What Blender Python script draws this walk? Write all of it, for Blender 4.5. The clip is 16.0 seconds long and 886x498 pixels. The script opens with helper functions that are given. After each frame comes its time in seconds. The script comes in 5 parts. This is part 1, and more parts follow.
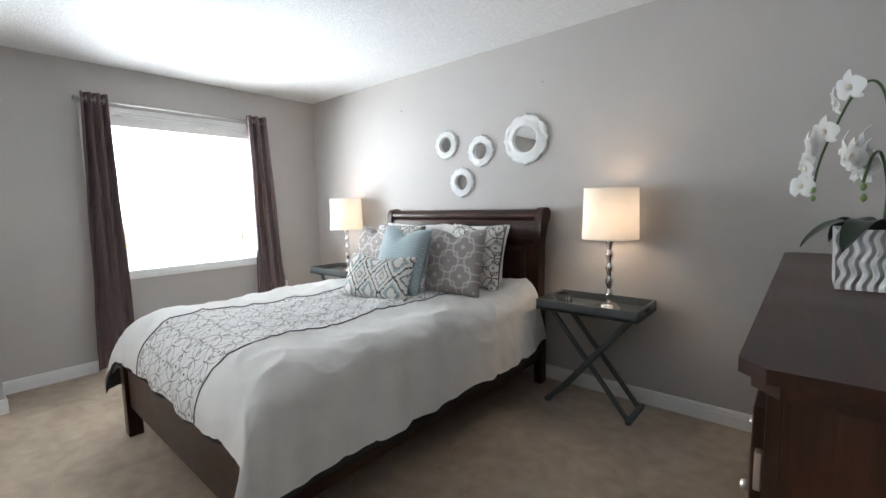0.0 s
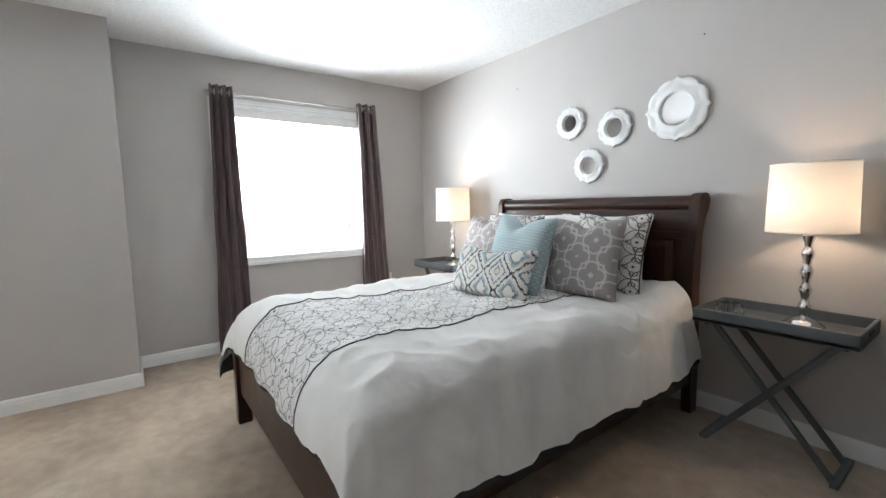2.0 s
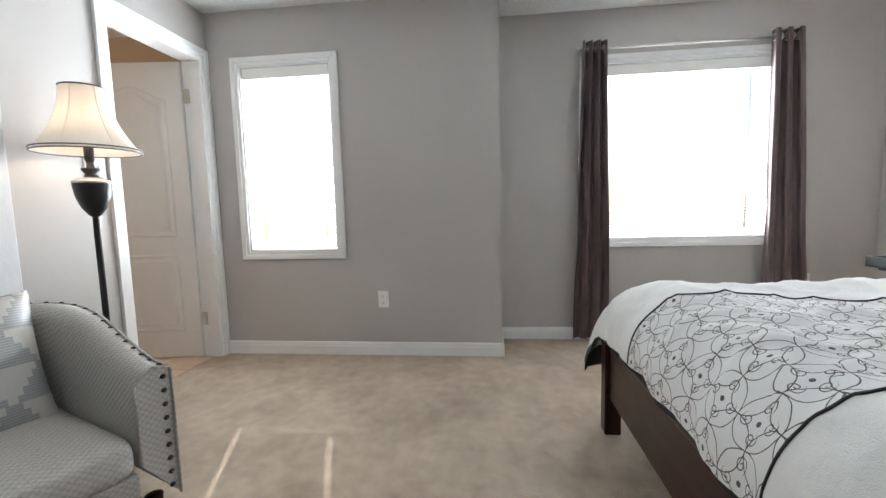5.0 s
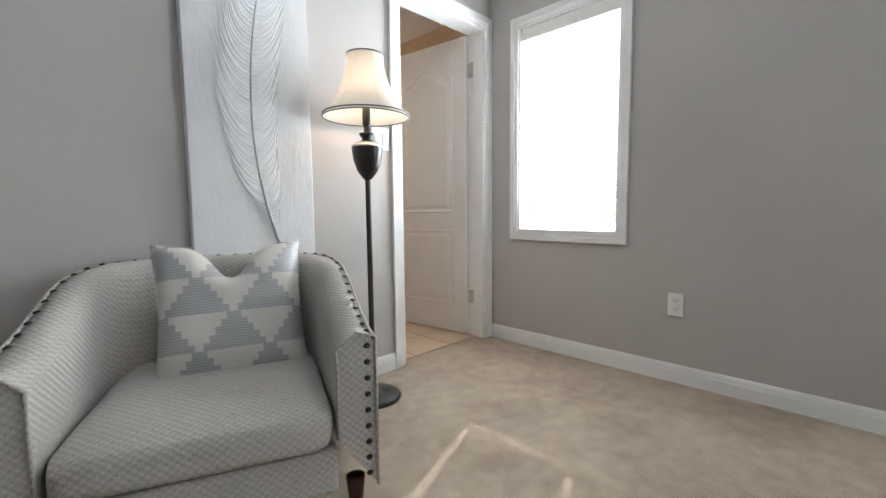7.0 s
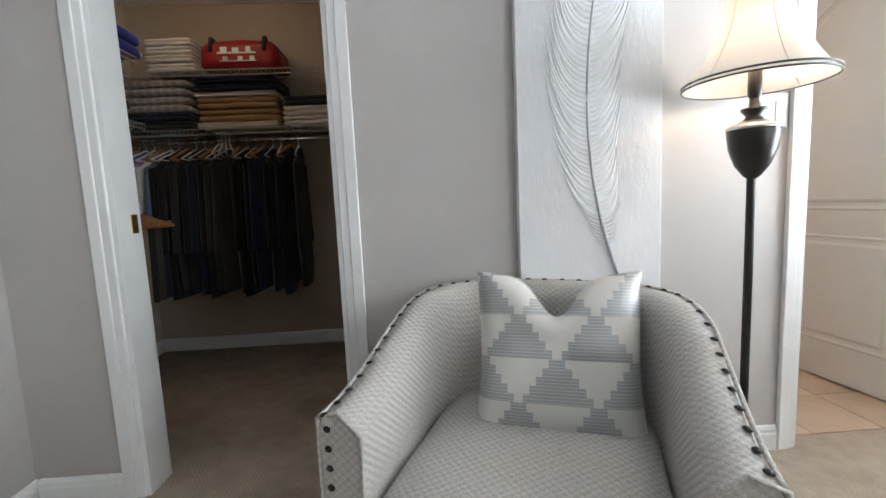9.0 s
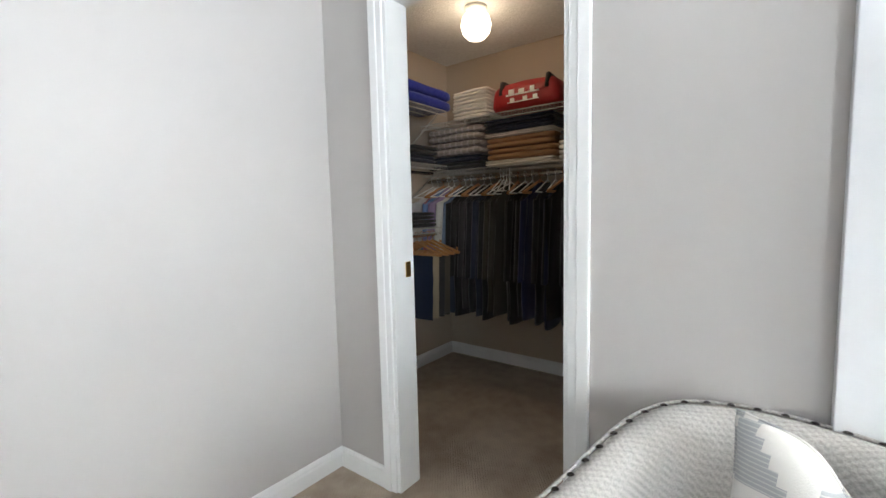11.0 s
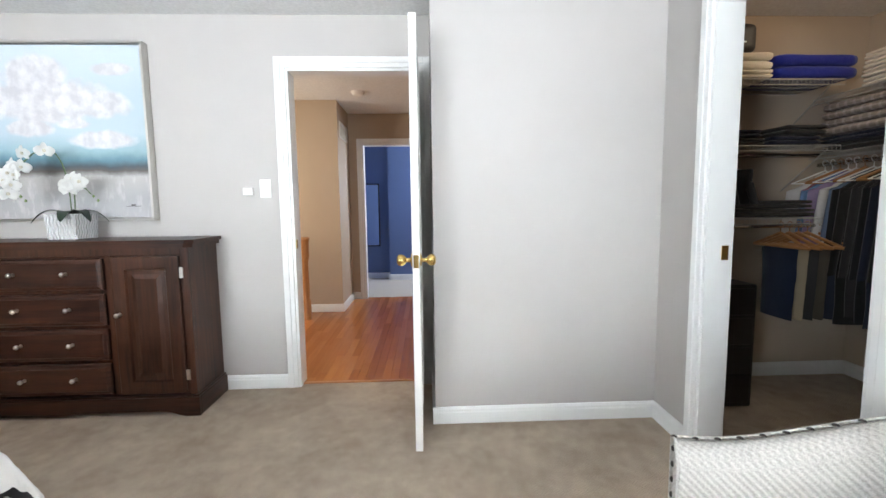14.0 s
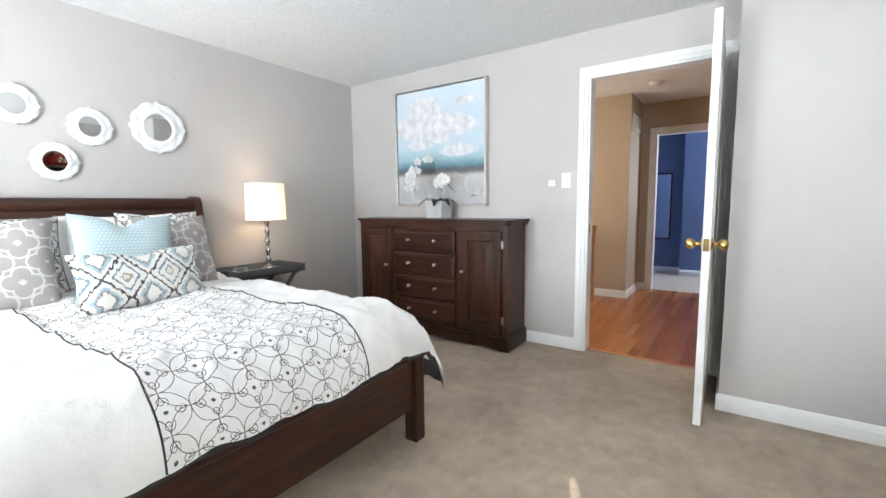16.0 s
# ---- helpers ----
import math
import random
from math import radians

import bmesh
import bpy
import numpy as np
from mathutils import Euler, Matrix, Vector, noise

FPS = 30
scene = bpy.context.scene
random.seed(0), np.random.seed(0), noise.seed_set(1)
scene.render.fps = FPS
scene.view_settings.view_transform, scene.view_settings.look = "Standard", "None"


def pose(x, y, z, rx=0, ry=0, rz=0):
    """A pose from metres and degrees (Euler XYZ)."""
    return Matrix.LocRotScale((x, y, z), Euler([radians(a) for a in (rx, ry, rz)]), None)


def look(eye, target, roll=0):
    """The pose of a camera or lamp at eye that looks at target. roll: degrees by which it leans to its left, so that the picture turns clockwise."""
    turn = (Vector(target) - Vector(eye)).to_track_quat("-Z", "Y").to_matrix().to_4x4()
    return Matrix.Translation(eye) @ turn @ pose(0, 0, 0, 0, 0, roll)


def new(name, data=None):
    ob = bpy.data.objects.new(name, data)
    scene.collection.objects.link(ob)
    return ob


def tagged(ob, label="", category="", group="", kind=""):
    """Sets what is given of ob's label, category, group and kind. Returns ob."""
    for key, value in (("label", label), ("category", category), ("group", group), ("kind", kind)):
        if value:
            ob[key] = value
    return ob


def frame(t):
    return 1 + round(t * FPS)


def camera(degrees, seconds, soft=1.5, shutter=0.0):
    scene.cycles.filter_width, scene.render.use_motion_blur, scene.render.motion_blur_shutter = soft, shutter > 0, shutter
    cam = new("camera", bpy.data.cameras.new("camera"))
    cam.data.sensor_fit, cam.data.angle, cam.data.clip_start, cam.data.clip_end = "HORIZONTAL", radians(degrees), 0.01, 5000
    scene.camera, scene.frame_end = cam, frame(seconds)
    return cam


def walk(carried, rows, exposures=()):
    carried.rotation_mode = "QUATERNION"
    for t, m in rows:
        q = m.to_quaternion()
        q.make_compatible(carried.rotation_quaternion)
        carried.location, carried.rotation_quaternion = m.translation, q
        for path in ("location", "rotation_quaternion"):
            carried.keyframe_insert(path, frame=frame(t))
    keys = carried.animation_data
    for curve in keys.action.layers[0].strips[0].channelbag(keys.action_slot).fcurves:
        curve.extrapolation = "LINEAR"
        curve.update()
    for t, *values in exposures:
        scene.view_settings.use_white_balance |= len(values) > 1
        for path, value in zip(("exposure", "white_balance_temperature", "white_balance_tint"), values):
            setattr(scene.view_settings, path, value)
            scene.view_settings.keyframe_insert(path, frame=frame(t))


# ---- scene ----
cam = camera(92.5, 16.0)
PATH = [
    (0, (-0.054, -0.028, 1.244), (-1.352, 1.48, 1.036), -1.2),
    (0.5, (-0.122, 0.013, 1.223), (-1.48, 1.467, 1.01), -1.2),
    (1, (-0.203, 0.075, 1.207), (-1.642, 1.448, 0.995), -1.2),
    (1.5, (-0.283, 0.112, 1.199), (-1.813, 1.383, 0.984), -1.2),
    (2, (-0.387, 0.122, 1.177), (-1.991, 1.299, 0.967), -1.1),
    (2.5, (-0.486, 0.125, 1.157), (-2.158, 1.202, 0.944), -1.1),
    (3, (-0.585, 0.108, 1.136), (-2.346, 1.031, 0.92), -1.1),
    (3.5, (-0.668, 0.068, 1.106), (-2.517, 0.8, 0.896), -1.1),
    (4, (-0.756, 0.05, 1.09), (-2.684, 0.54, 0.879), -1.1),
    (4.5, (-0.881, 0.046, 1.049), (-2.864, 0.207, 0.847), -1.3),
    (5, (-0.99, 0.026, 1.017), (-2.968, -0.194, 0.82), -1.5),
    (5.2, (-1.028, 0.001, 1.009), (-2.987, -0.35, 0.807), -1.6),
    (7.3, (-1.568, -0.101, 0.866), (-2.816, -1.653, 0.683), -0.3),
    (7.5, (-1.586, -0.143, 0.869), (-2.711, -1.786, 0.681), -0.2),
    (8, (-1.595, -0.238, 0.875), (-2.425, -2.048, 0.693), -0.5),
    (8.5, (-1.602, -0.338, 0.896), (-2.138, -2.256, 0.706), -0.7),
    (9, (-1.655, -0.426, 0.988), (-1.753, -2.411, 0.764), -2.6),
    (9.5, (-1.686, -0.541, 1.042), (-1.404, -2.507, 0.814), -2.3),
    (10, (-1.746, -0.632, 1.091), (-1.156, -2.532, 0.884), -2.1),
    (12.3, (-2.055, -0.636, 1.278), (-0.343, -1.652, 1.079), -0.9),
    (12.5, (-2.107, -0.633, 1.264), (-0.355, -1.576, 1.064), -1.0),
    (13, (-2.224, -0.637, 1.224), (-0.357, -1.325, 1.03), -0.9),
    (13.5, (-2.366, -0.65, 1.205), (-0.412, -1.028, 1.008), -0.9),
    (14, (-2.497, -0.631, 1.174), (-0.508, -0.707, 0.98), -0.7),
    (14.5, (-2.64, -0.604, 1.159), (-0.661, -0.392, 0.96), -0.5),
    (15, (-2.739, -0.6, 1.14), (-0.81, -0.114, 0.938), -0.5),
    (15.5, (-2.837, -0.635, 1.145), (-1.018, 0.17, 0.938), -0.6),
    (16, (-2.968, -0.687, 1.143), (-1.329, 0.439, 0.93), -0.6),
]
walk(cam, [(t, look(eye, target, roll)) for t, eye, target, roll in PATH], [(0, 0.1), (2, 0.17), (5, -0.05), (7.5, -0.13), (9, 0.18), (10, 0.6), (12.5, 0.92), (14.5, 0.86), (16, 0.76)])

# ---- light and exposure ----
world = bpy.data.worlds.new("sky")
scene.world = world
world.use_nodes = True
sky = world.node_tree.nodes.new("ShaderNodeTexSky")
sky.sky_type, sky.sun_disc = "NISHITA", False
sky.sun_elevation, sky.sun_rotation = radians(35), radians(250)
world.node_tree.links.new(sky.outputs[0], world.node_tree.nodes["Background"].inputs[0])
world.node_tree.nodes["Background"].inputs[1].default_value = 0.12
sun = new("sun", bpy.data.lights.new("sun", "SUN"))
sun.data.energy, sun.data.angle, sun.data.color = 5.0, radians(0.5), (1, 0.95, 0.88)
sun.matrix_world = look((-8, -3.2, 6), (-8 + 1, -3.2 + 0.36, 6 - 0.745))


def area(name, m, w, h, power, colour=(1, 1, 1)):
    """A rectangle of window daylight or added fill that shines along its own -z."""
    d = bpy.data.lights.new(name, "AREA")
    d.shape, d.size, d.size_y, d.energy, d.color = "RECTANGLE", w, h, power, colour
    o = new(name, d)
    o.matrix_world = m
    return o


def bulb(name, x, y, z, power, colour, r=0.03):
    d = bpy.data.lights.new(name, "POINT")
    d.energy, d.color, d.shadow_soft_size = power, colour, r
    o = new(name, d)
    o.location = (x, y, z)
    return o


H = 2.36
WARM = (1.0, 0.74, 0.52)
area("daylight_a", look((-4.275, 1.364, 1.37), (0, 1.364, 1.37)), 1.24, 1.2, 152, (0.835, 0.925, 1))
area("daylight_b", look((-3.905, -1.333, 1.37), (0, -1.333, 1.37)), 0.6, 1.22, 86, (0.835, 0.925, 1))
bulb("bulb", -0.92, 2.47, 1.15, 4.2, WARM)
bulb("bulb", -3.45, 2.49, 1.15, 4.2, WARM)
bulb("bulb", -2.65, -1.66, 1.4, 2.3, WARM)
bulb("bulb", -0.49, -2.8, 2.2, 1.6, (1.0, 0.74, 0.48), 0.06)
# No window or lamp is built here: fill added to brighten the hall.
area("daylight_hall", look((1.3, 1.75, 1.5), (1.3, 0, 1.2)), 1.2, 1.2, 16, (1, 0.85, 0.66))
# Added for the blue room's unseen window; aimed at the lining its mirror reflects.
area("daylight_blue_room", look((4.3, -1.3, 1.5), (2.9, 0.9, 1.1)), 0.9, 1.2, 45, (0.85, 0.93, 1))
# Fill added inside the bathroom; its source is unseen and not built.
area("daylight_bath", look((-2.75, -3.9, 1.7), (-3.6, -2.5, 1.0)), 0.6, 0.8, 14, (1, 0.84, 0.7))


# ---- node arithmetic ----
class Nd:
    """A value in a node tree, with arithmetic."""

    def __init__(self, tree, sock):
        self.tree, self.sock = tree, sock

    def op(self, kind, other=None, third=None):
        n = self.tree.nodes.new("ShaderNodeMath")
        n.operation = kind
        for i, v in enumerate((self, other, third)):
            if isinstance(v, Nd):
                self.tree.links.new(v.sock, n.inputs[i])
            elif v is not None:
                n.inputs[i].default_value = v
        return Nd(self.tree, n.outputs[0])

    def __add__(self, o): return self.op("ADD", o)
    def __sub__(self, o): return self.op("SUBTRACT", o)
    def __mul__(self, o): return self.op("MULTIPLY", o)
    def __truediv__(self, o): return self.op("DIVIDE", o)
    def abs(self): return self.op("ABSOLUTE")
    def fract(self): return self.op("FRACT")
    def floor(self): return self.op("FLOOR")
    def sqrt(self): return self.op("SQRT")
    def lt(self, o): return self.op("LESS_THAN", o)
    def gt(self, o): return self.op("GREATER_THAN", o)
    def max(self, o): return self.op("MAXIMUM", o)
    def min(self, o): return self.op("MINIMUM", o)
    def sin(self): return self.op("SINE")
    def atan2(self, o): return self.op("ARCTAN2", o)


def hyp(a, b):
    return (a * a + b * b).sqrt()


class Mat:
    """A principled material under construction."""

    def __init__(self, name, rough=0.6, metal=0.0, spec=0.5):
        self.m = bpy.data.materials.new(name)
        self.m.use_nodes = True
        self.t = self.m.node_tree
        self.b = self.t.nodes["Principled BSDF"]
        self.b.inputs["Roughness"].default_value = rough
        self.b.inputs["Metallic"].default_value = metal
        self.b.inputs["Specular IOR Level"].default_value = spec
        self.co = self.t.nodes.new("ShaderNodeTexCoord")
        s = self.t.nodes.new("ShaderNodeSeparateXYZ")
        self.t.links.new(self.co.outputs["Object"], s.inputs[0])
        self.x, self.y, self.z = (Nd(self.t, s.outputs[i]) for i in range(3))

    def noise(self, scale, detail=3.0, stretch=(1, 1, 1), rough=0.55):
        mp = self.t.nodes.new("ShaderNodeMapping")
        mp.inputs["Scale"].default_value = stretch
        self.t.links.new(self.co.outputs["Object"], mp.inputs[0])
        n = self.t.nodes.new("ShaderNodeTexNoise")
        n.inputs["Scale"].default_value, n.inputs["Detail"].default_value, n.inputs["Roughness"].default_value = scale, detail, rough
        self.t.links.new(mp.outputs[0], n.inputs["Vector"])
        return Nd(self.t, n.outputs[0])

    def ramp(self, v, lo, hi):
        n = self.t.nodes.new("ShaderNodeMapRange")
        n.inputs[1].default_value, n.inputs[2].default_value = lo, hi
        self.t.links.new(v.sock, n.inputs[0])
        return Nd(self.t, n.outputs[0])

    def mix(self, f, a, b):
        """A colour between a and b, each a tuple or a socket."""
        n = self.t.nodes.new("ShaderNodeMix")
        n.data_type = "RGBA"
        self.t.links.new(f.sock, n.inputs[0])
        for i, c in ((6, a), (7, b)):
            if isinstance(c, tuple):
                n.inputs[i].default_value = (*c, 1)
            else:
                self.t.links.new(c, n.inputs[i])
        return n.outputs[2]

    def colour(self, c):
        if isinstance(c, tuple):
            self.b.inputs["Base Color"].default_value = (*c, 1)
        else:
            self.t.links.new(c, self.b.inputs["Base Color"])
        return self

    def rough(self, v):
        self.t.links.new(v.sock, self.b.inputs["Roughness"])
        return self

    def bump(self, v, strength=0.3, dist=0.01):
        n = self.t.nodes.new("ShaderNodeBump")
        n.inputs["Strength"].default_value, n.inputs["Distance"].default_value = strength, dist
        self.t.links.new(v.sock, n.inputs["Height"])
        self.t.links.new(n.outputs[0], self.b.inputs["Normal"])
        return self


def plain(name, c, rough=0.5, metal=0.0, vary=0.08, scale=8.0, bump=0.0, bscale=120.0):
    k = Mat(name, rough, metal)
    k.colour(k.mix(k.ramp(k.noise(scale), 0.3, 0.7), tuple(v * (1 - vary) for v in c), tuple(min(1, v * (1 + vary)) for v in c)))
    if bump:
        k.bump(k.noise(bscale, 2), bump, 0.004)
    return k.m


def painted(name, c):
    k = Mat(name, 0.55)
    k.colour(k.mix(k.ramp(k.noise(1.3, 4), 0.3, 0.7), tuple(v * 0.96 for v in c), tuple(v * 1.03 for v in c)))
    k.bump(k.noise(160, 2), 0.08, 0.002)
    return k.m


def timber(name, dark, light, axis, rough=0.32, scale=1.0):
    """Stained wood with its grain along an axis."""
    k = Mat(name, rough, spec=0.32)
    st = [38 * scale] * 3
    st[axis] = 2.2 * scale
    g = k.noise(1.0, 6, st, 0.65)
    big = k.noise(3.0, 3)
    k.colour(k.mix(k.ramp(g * 0.7 + big * 0.3, 0.36, 0.64), dark, light))
    k.bump(g, 0.08, 0.002)
    k.rough(k.ramp(big, 0, 1) * 0.2 + rough * 0.75)
    return k.m


WALL = painted("greige wall paint", (0.468, 0.442, 0.424))
WALL_HALL = painted("tan wall paint", (0.42, 0.325, 0.235))
WALL_BLUE = painted("blue wall paint", (0.115, 0.17, 0.33))
WALL_BATH = painted("beige wall paint", (0.5, 0.37, 0.25))
WALL_CLOSET = painted("warm closet paint", (0.45, 0.37, 0.29))
WHITE = plain("white satin paint", (0.78, 0.78, 0.77), 0.35, vary=0.02)
DOOR_WHITE = plain("white door paint", (0.74, 0.73, 0.71), 0.4, vary=0.02, bump=0.05)

k = Mat("stippled ceiling", 0.9)
k.colour(k.mix(k.ramp(k.noise(60, 3), 0.3, 0.7), (0.72, 0.72, 0.72), (0.83, 0.83, 0.83)))
k.bump(k.noise(75, 3), 0.6, 0.01)
CEIL = k.m

k = Mat("beige carpet", 0.95, spec=0.1)
fine, mid, big = k.noise(260, 2), k.noise(14, 4), k.noise(2.6, 3)
loop = ((k.x * 0.8 + k.y * 0.6) * 520 + mid * 6).sin() * 0.1
k.colour(k.mix(k.ramp(fine * 0.46 + mid * 0.24 + big * 0.36, 0.36, 0.7), (0.275, 0.212, 0.16), (0.59, 0.49, 0.392)))
k.bump(fine + loop + mid * 1.4, 0.55, 0.012)
CARPET = k.m

k = Mat("blue room carpet", 0.95)
k.colour(k.mix(k.ramp(k.noise(180, 2), 0.3, 0.7), (0.42, 0.37, 0.32), (0.58, 0.52, 0.46)))
k.bump(k.noise(200, 2), 0.5, 0.01)
CARPET_PALE = k.m

WOOD_X = timber("dark stained wood", (0.009, 0.0034, 0.0025), (0.056, 0.019, 0.01), 0)
WOOD_Y = timber("dark stained wood along y", (0.009, 0.0034, 0.0025), (0.056, 0.019, 0.01), 1)
WOOD_Z = timber("dark stained wood upright", (0.009, 0.0034, 0.0022), (0.066, 0.023, 0.011), 2)
OAK = timber("golden oak", (0.3, 0.13, 0.045), (0.5, 0.25, 0.1), 2, 0.35)
HANGER_WOOD = timber("hanger wood", (0.32, 0.14, 0.05), (0.45, 0.22, 0.09), 0, 0.4)

k = Mat("oak strip floor", 0.22)
info = k.t.nodes.new("ShaderNodeObjectInfo")
rnd = Nd(k.t, info.outputs["Random"])
g = k.noise(1.0, 6, (3, 45, 45), 0.65)
k.colour(k.mix(k.ramp(g * 0.5 + rnd * 0.5, 0.2, 0.8), (0.3, 0.095, 0.022), (0.52, 0.2, 0.06)))
k.bump(g, 0.05, 0.002)
STRIP = k.m

CHROME = plain("polished chrome", (0.72, 0.7, 0.68), 0.14, 1.0, 0.04)
NICKEL = plain("brushed nickel", (0.6, 0.58, 0.55), 0.3, 1.0, 0.05)
BRASS = plain("polished brass", (0.78, 0.55, 0.2), 0.16, 1.0, 0.05)
BRONZE = plain("dark bronze", (0.03, 0.024, 0.02), 0.35, 0.6)
BLACK = plain("satin black", (0.012, 0.011, 0.011), 0.35)
GREY_PAINT = plain("slate grey paint", (0.085, 0.095, 0.1), 0.42, vary=0.1, bump=0.05)
PLASTIC = plain("white plastic", (0.8, 0.79, 0.76), 0.35, vary=0.02)
# Dark blocks stand for cut openings; the hollow's shade is put into this colour.
DARK_SLOT = plain("dark slot", (0.02, 0.02, 0.02), 0.6)
WIRE = plain("grey coated wire", (0.45, 0.43, 0.4), 0.4, 0.3)
GRILLE = plain("white vent enamel", (0.7, 0.68, 0.62), 0.45)
LINING = plain("charcoal fabric", (0.035, 0.034, 0.037), 0.9, vary=0.2, bump=0.3, bscale=300)


def fabric(name, c, vary=0.06, weave=420, bump=0.25):
    k = Mat(name, 0.9, spec=0.2)
    k.b.inputs["Sheen Weight"].default_value = 0.15
    k.colour(k.mix(k.ramp(k.noise(6, 4), 0.3, 0.7), tuple(v * (1 - vary) for v in c), tuple(min(1, v * (1 + vary)) for v in c)))
    k.bump(k.noise(weave, 2) * 0.6 + k.noise(22, 3) * 1.5 + k.noise(7, 4, (1, 1, 0.5)) * 3, bump, 0.01)
    return k.m


COTTON = fabric("white cotton", (0.8, 0.79, 0.77), bump=0.4)
CREAM = fabric("cream cotton", (0.72, 0.66, 0.55))


def ringline(d, r, w):
    return (d - r).abs().lt(w)


def scroll_lines(k, u, v, cell, w):
    """Interlaced rings with small scrolls between them: 1 on the line."""
    pu, pv = (u / cell).fract() - 0.5, (v / cell).fract() - 0.5
    au, av = pu.abs(), pv.abs()
    big = ringline(hyp(pu, pv), 0.5, w).max(ringline(hyp(au - 0.5, av - 0.5), 0.5, w))
    out = big
    for cu, cv, turn in ((0.0, 0.27, 1), (0.27, 0.0, -1)):
        du, dv = au - cu if cu else pu, av - cv if cv else pv
        r = hyp(du, dv)
        a = dv.atan2(du) * (turn / (2 * math.pi))
        sp = (((r / 0.085) + a).fract() - 0.5).abs().lt(w / 0.085) * r.lt(0.135)
        out = out.max(sp)
    star = (au * av).lt(0.0012) * hyp(pu, pv).lt(0.05)
    return out.max(star)


k = Mat("embroidered white cotton", 0.9, spec=0.2)
warp = (k.noise(5, 2) - 0.5) * 0.03
uvs = k.t.nodes.new("ShaderNodeSeparateXYZ")
k.t.links.new(k.co.outputs["UV"], uvs.inputs[0])
ln = scroll_lines(k, Nd(k.t, uvs.outputs[0]) + warp, Nd(k.t, uvs.outputs[1]) + warp + 0.06, 0.128, 0.0098)
k.colour(k.mix(ln, k.mix(k.ramp(k.noise(6, 4), 0.3, 0.7), (0.74, 0.73, 0.72), (0.8, 0.79, 0.78)), (0.12, 0.108, 0.108)))
k.bump(k.noise(400, 2) + k.noise(20, 3) * 1.5 + ln * 2, 0.25, 0.006)
RUNNER = k.m

k = Mat("scroll pillow cotton", 0.9, spec=0.2)
ln = scroll_lines(k, k.x, k.z, 0.13, 0.016)
k.colour(k.mix(ln, (0.7, 0.69, 0.66), (0.09, 0.075, 0.075)))
k.bump(k.noise(400, 2), 0.25, 0.006)
SCROLL = k.m

k = Mat("greige quatrefoil jacquard", 0.85, spec=0.2)
c = 0.185
pu, pv = (k.x / c).fract() - 0.5, (k.z / c).fract() - 0.5
au, av = pu.abs(), pv.abs()
qa = (hyp(au - 0.2, av).min(hyp(au, av - 0.2)) - 0.19).abs().lt(0.024)
bu, bv = (au - 0.5).abs(), (av - 0.5).abs()
qb = (hyp(bu - 0.2, bv).min(hyp(bu, bv - 0.2)) - 0.19).abs().lt(0.024)
dia = (au + av - 0.5).abs().lt(0.035) * (au - av).abs().gt(0.22)
core = (au + av).lt(0.09)
pat = qa.max(qb).max(core)
k.colour(k.mix(pat, (0.33, 0.3, 0.292), (0.54, 0.52, 0.51)))
k.bump(k.noise(380, 2) + pat, 0.3, 0.006)
QUATRE = k.m

k = Mat("pale aqua woven cotton", 0.9, spec=0.2)
c = 0.017
row = (k.z / c).floor()
pu, pv = ((k.x / c) + (row * 0.5).fract()).fract() - 0.5, (k.z / c).fract() - 0.5
dot = hyp(pu, pv * 1.3).lt(0.27)
k.colour(k.mix(dot, (0.36, 0.45, 0.475), (0.52, 0.59, 0.605)))
k.bump(k.noise(350, 2) + dot * 0.8, 0.3, 0.006)
AQUA = k.m

k = Mat("ikat printed linen", 0.9, spec=0.2)
jag = (k.noise(90, 2, (1, 1, 0.25)) - 0.5) * 0.14
pu, pv = ((k.x / 0.19).fract() - 0.5).abs() + jag, ((k.z / 0.2 + 0.5).fract() - 0.5).abs() + jag * 0.6
d = pu + pv * 0.9
bands = k.t.nodes.new("ShaderNodeValToRGB")
el = bands.color_ramp
el.interpolation = "CONSTANT"
el.elements[0].position, el.elements[0].color = 0, (0.62, 0.6, 0.55, 1)
el.elements[1].position, el.elements[1].color = 0.08, (0.3, 0.27, 0.24, 1)
for pos, col in ((0.13, (0.68, 0.66, 0.62)), (0.26, (0.16, 0.23, 0.29)), (0.32, (0.68, 0.66, 0.62)), (0.45, (0.07, 0.07, 0.075)), (0.51, (0.68, 0.66, 0.62)), (0.62, (0.34, 0.43, 0.48)), (0.7, (0.22, 0.21, 0.2)), (0.75, (0.68, 0.66, 0.62))):
    e = el.elements.new(pos)
    e.color = (*col, 1)
k.t.links.new(d.sock, bands.inputs[0])
k.colour(bands.outputs[0])
k.bump(k.noise(380, 2), 0.25, 0.006)
IKAT = k.m

k = Mat("ivory cotton with silver thread", 0.7, spec=0.3)
ch = 0.115
rowi = (k.z / ch).floor()
fz = (k.z / ch).fract()
steps = ((fz * 5).floor()) / 5
pu = ((k.x / 0.2 + (rowi * 0.5).fract()).fract() - 0.5).abs()
tri = (pu + steps * 0.42).lt(0.44)
stripe = (k.z * (1 / 0.0085)).fract().lt(0.72)
sil = tri * (stripe * 0.55 + 0.45)
k.colour(k.mix(sil, (0.68, 0.66, 0.62), (0.4, 0.41, 0.42)))
k.t.links.new((tri * 0.55).sock, k.b.inputs["Metallic"])
k.rough(tri * -0.4 + 0.85)
k.bump(stripe * tri + k.noise(350, 2) * 0.4, 0.4, 0.006)
SILVER = k.m

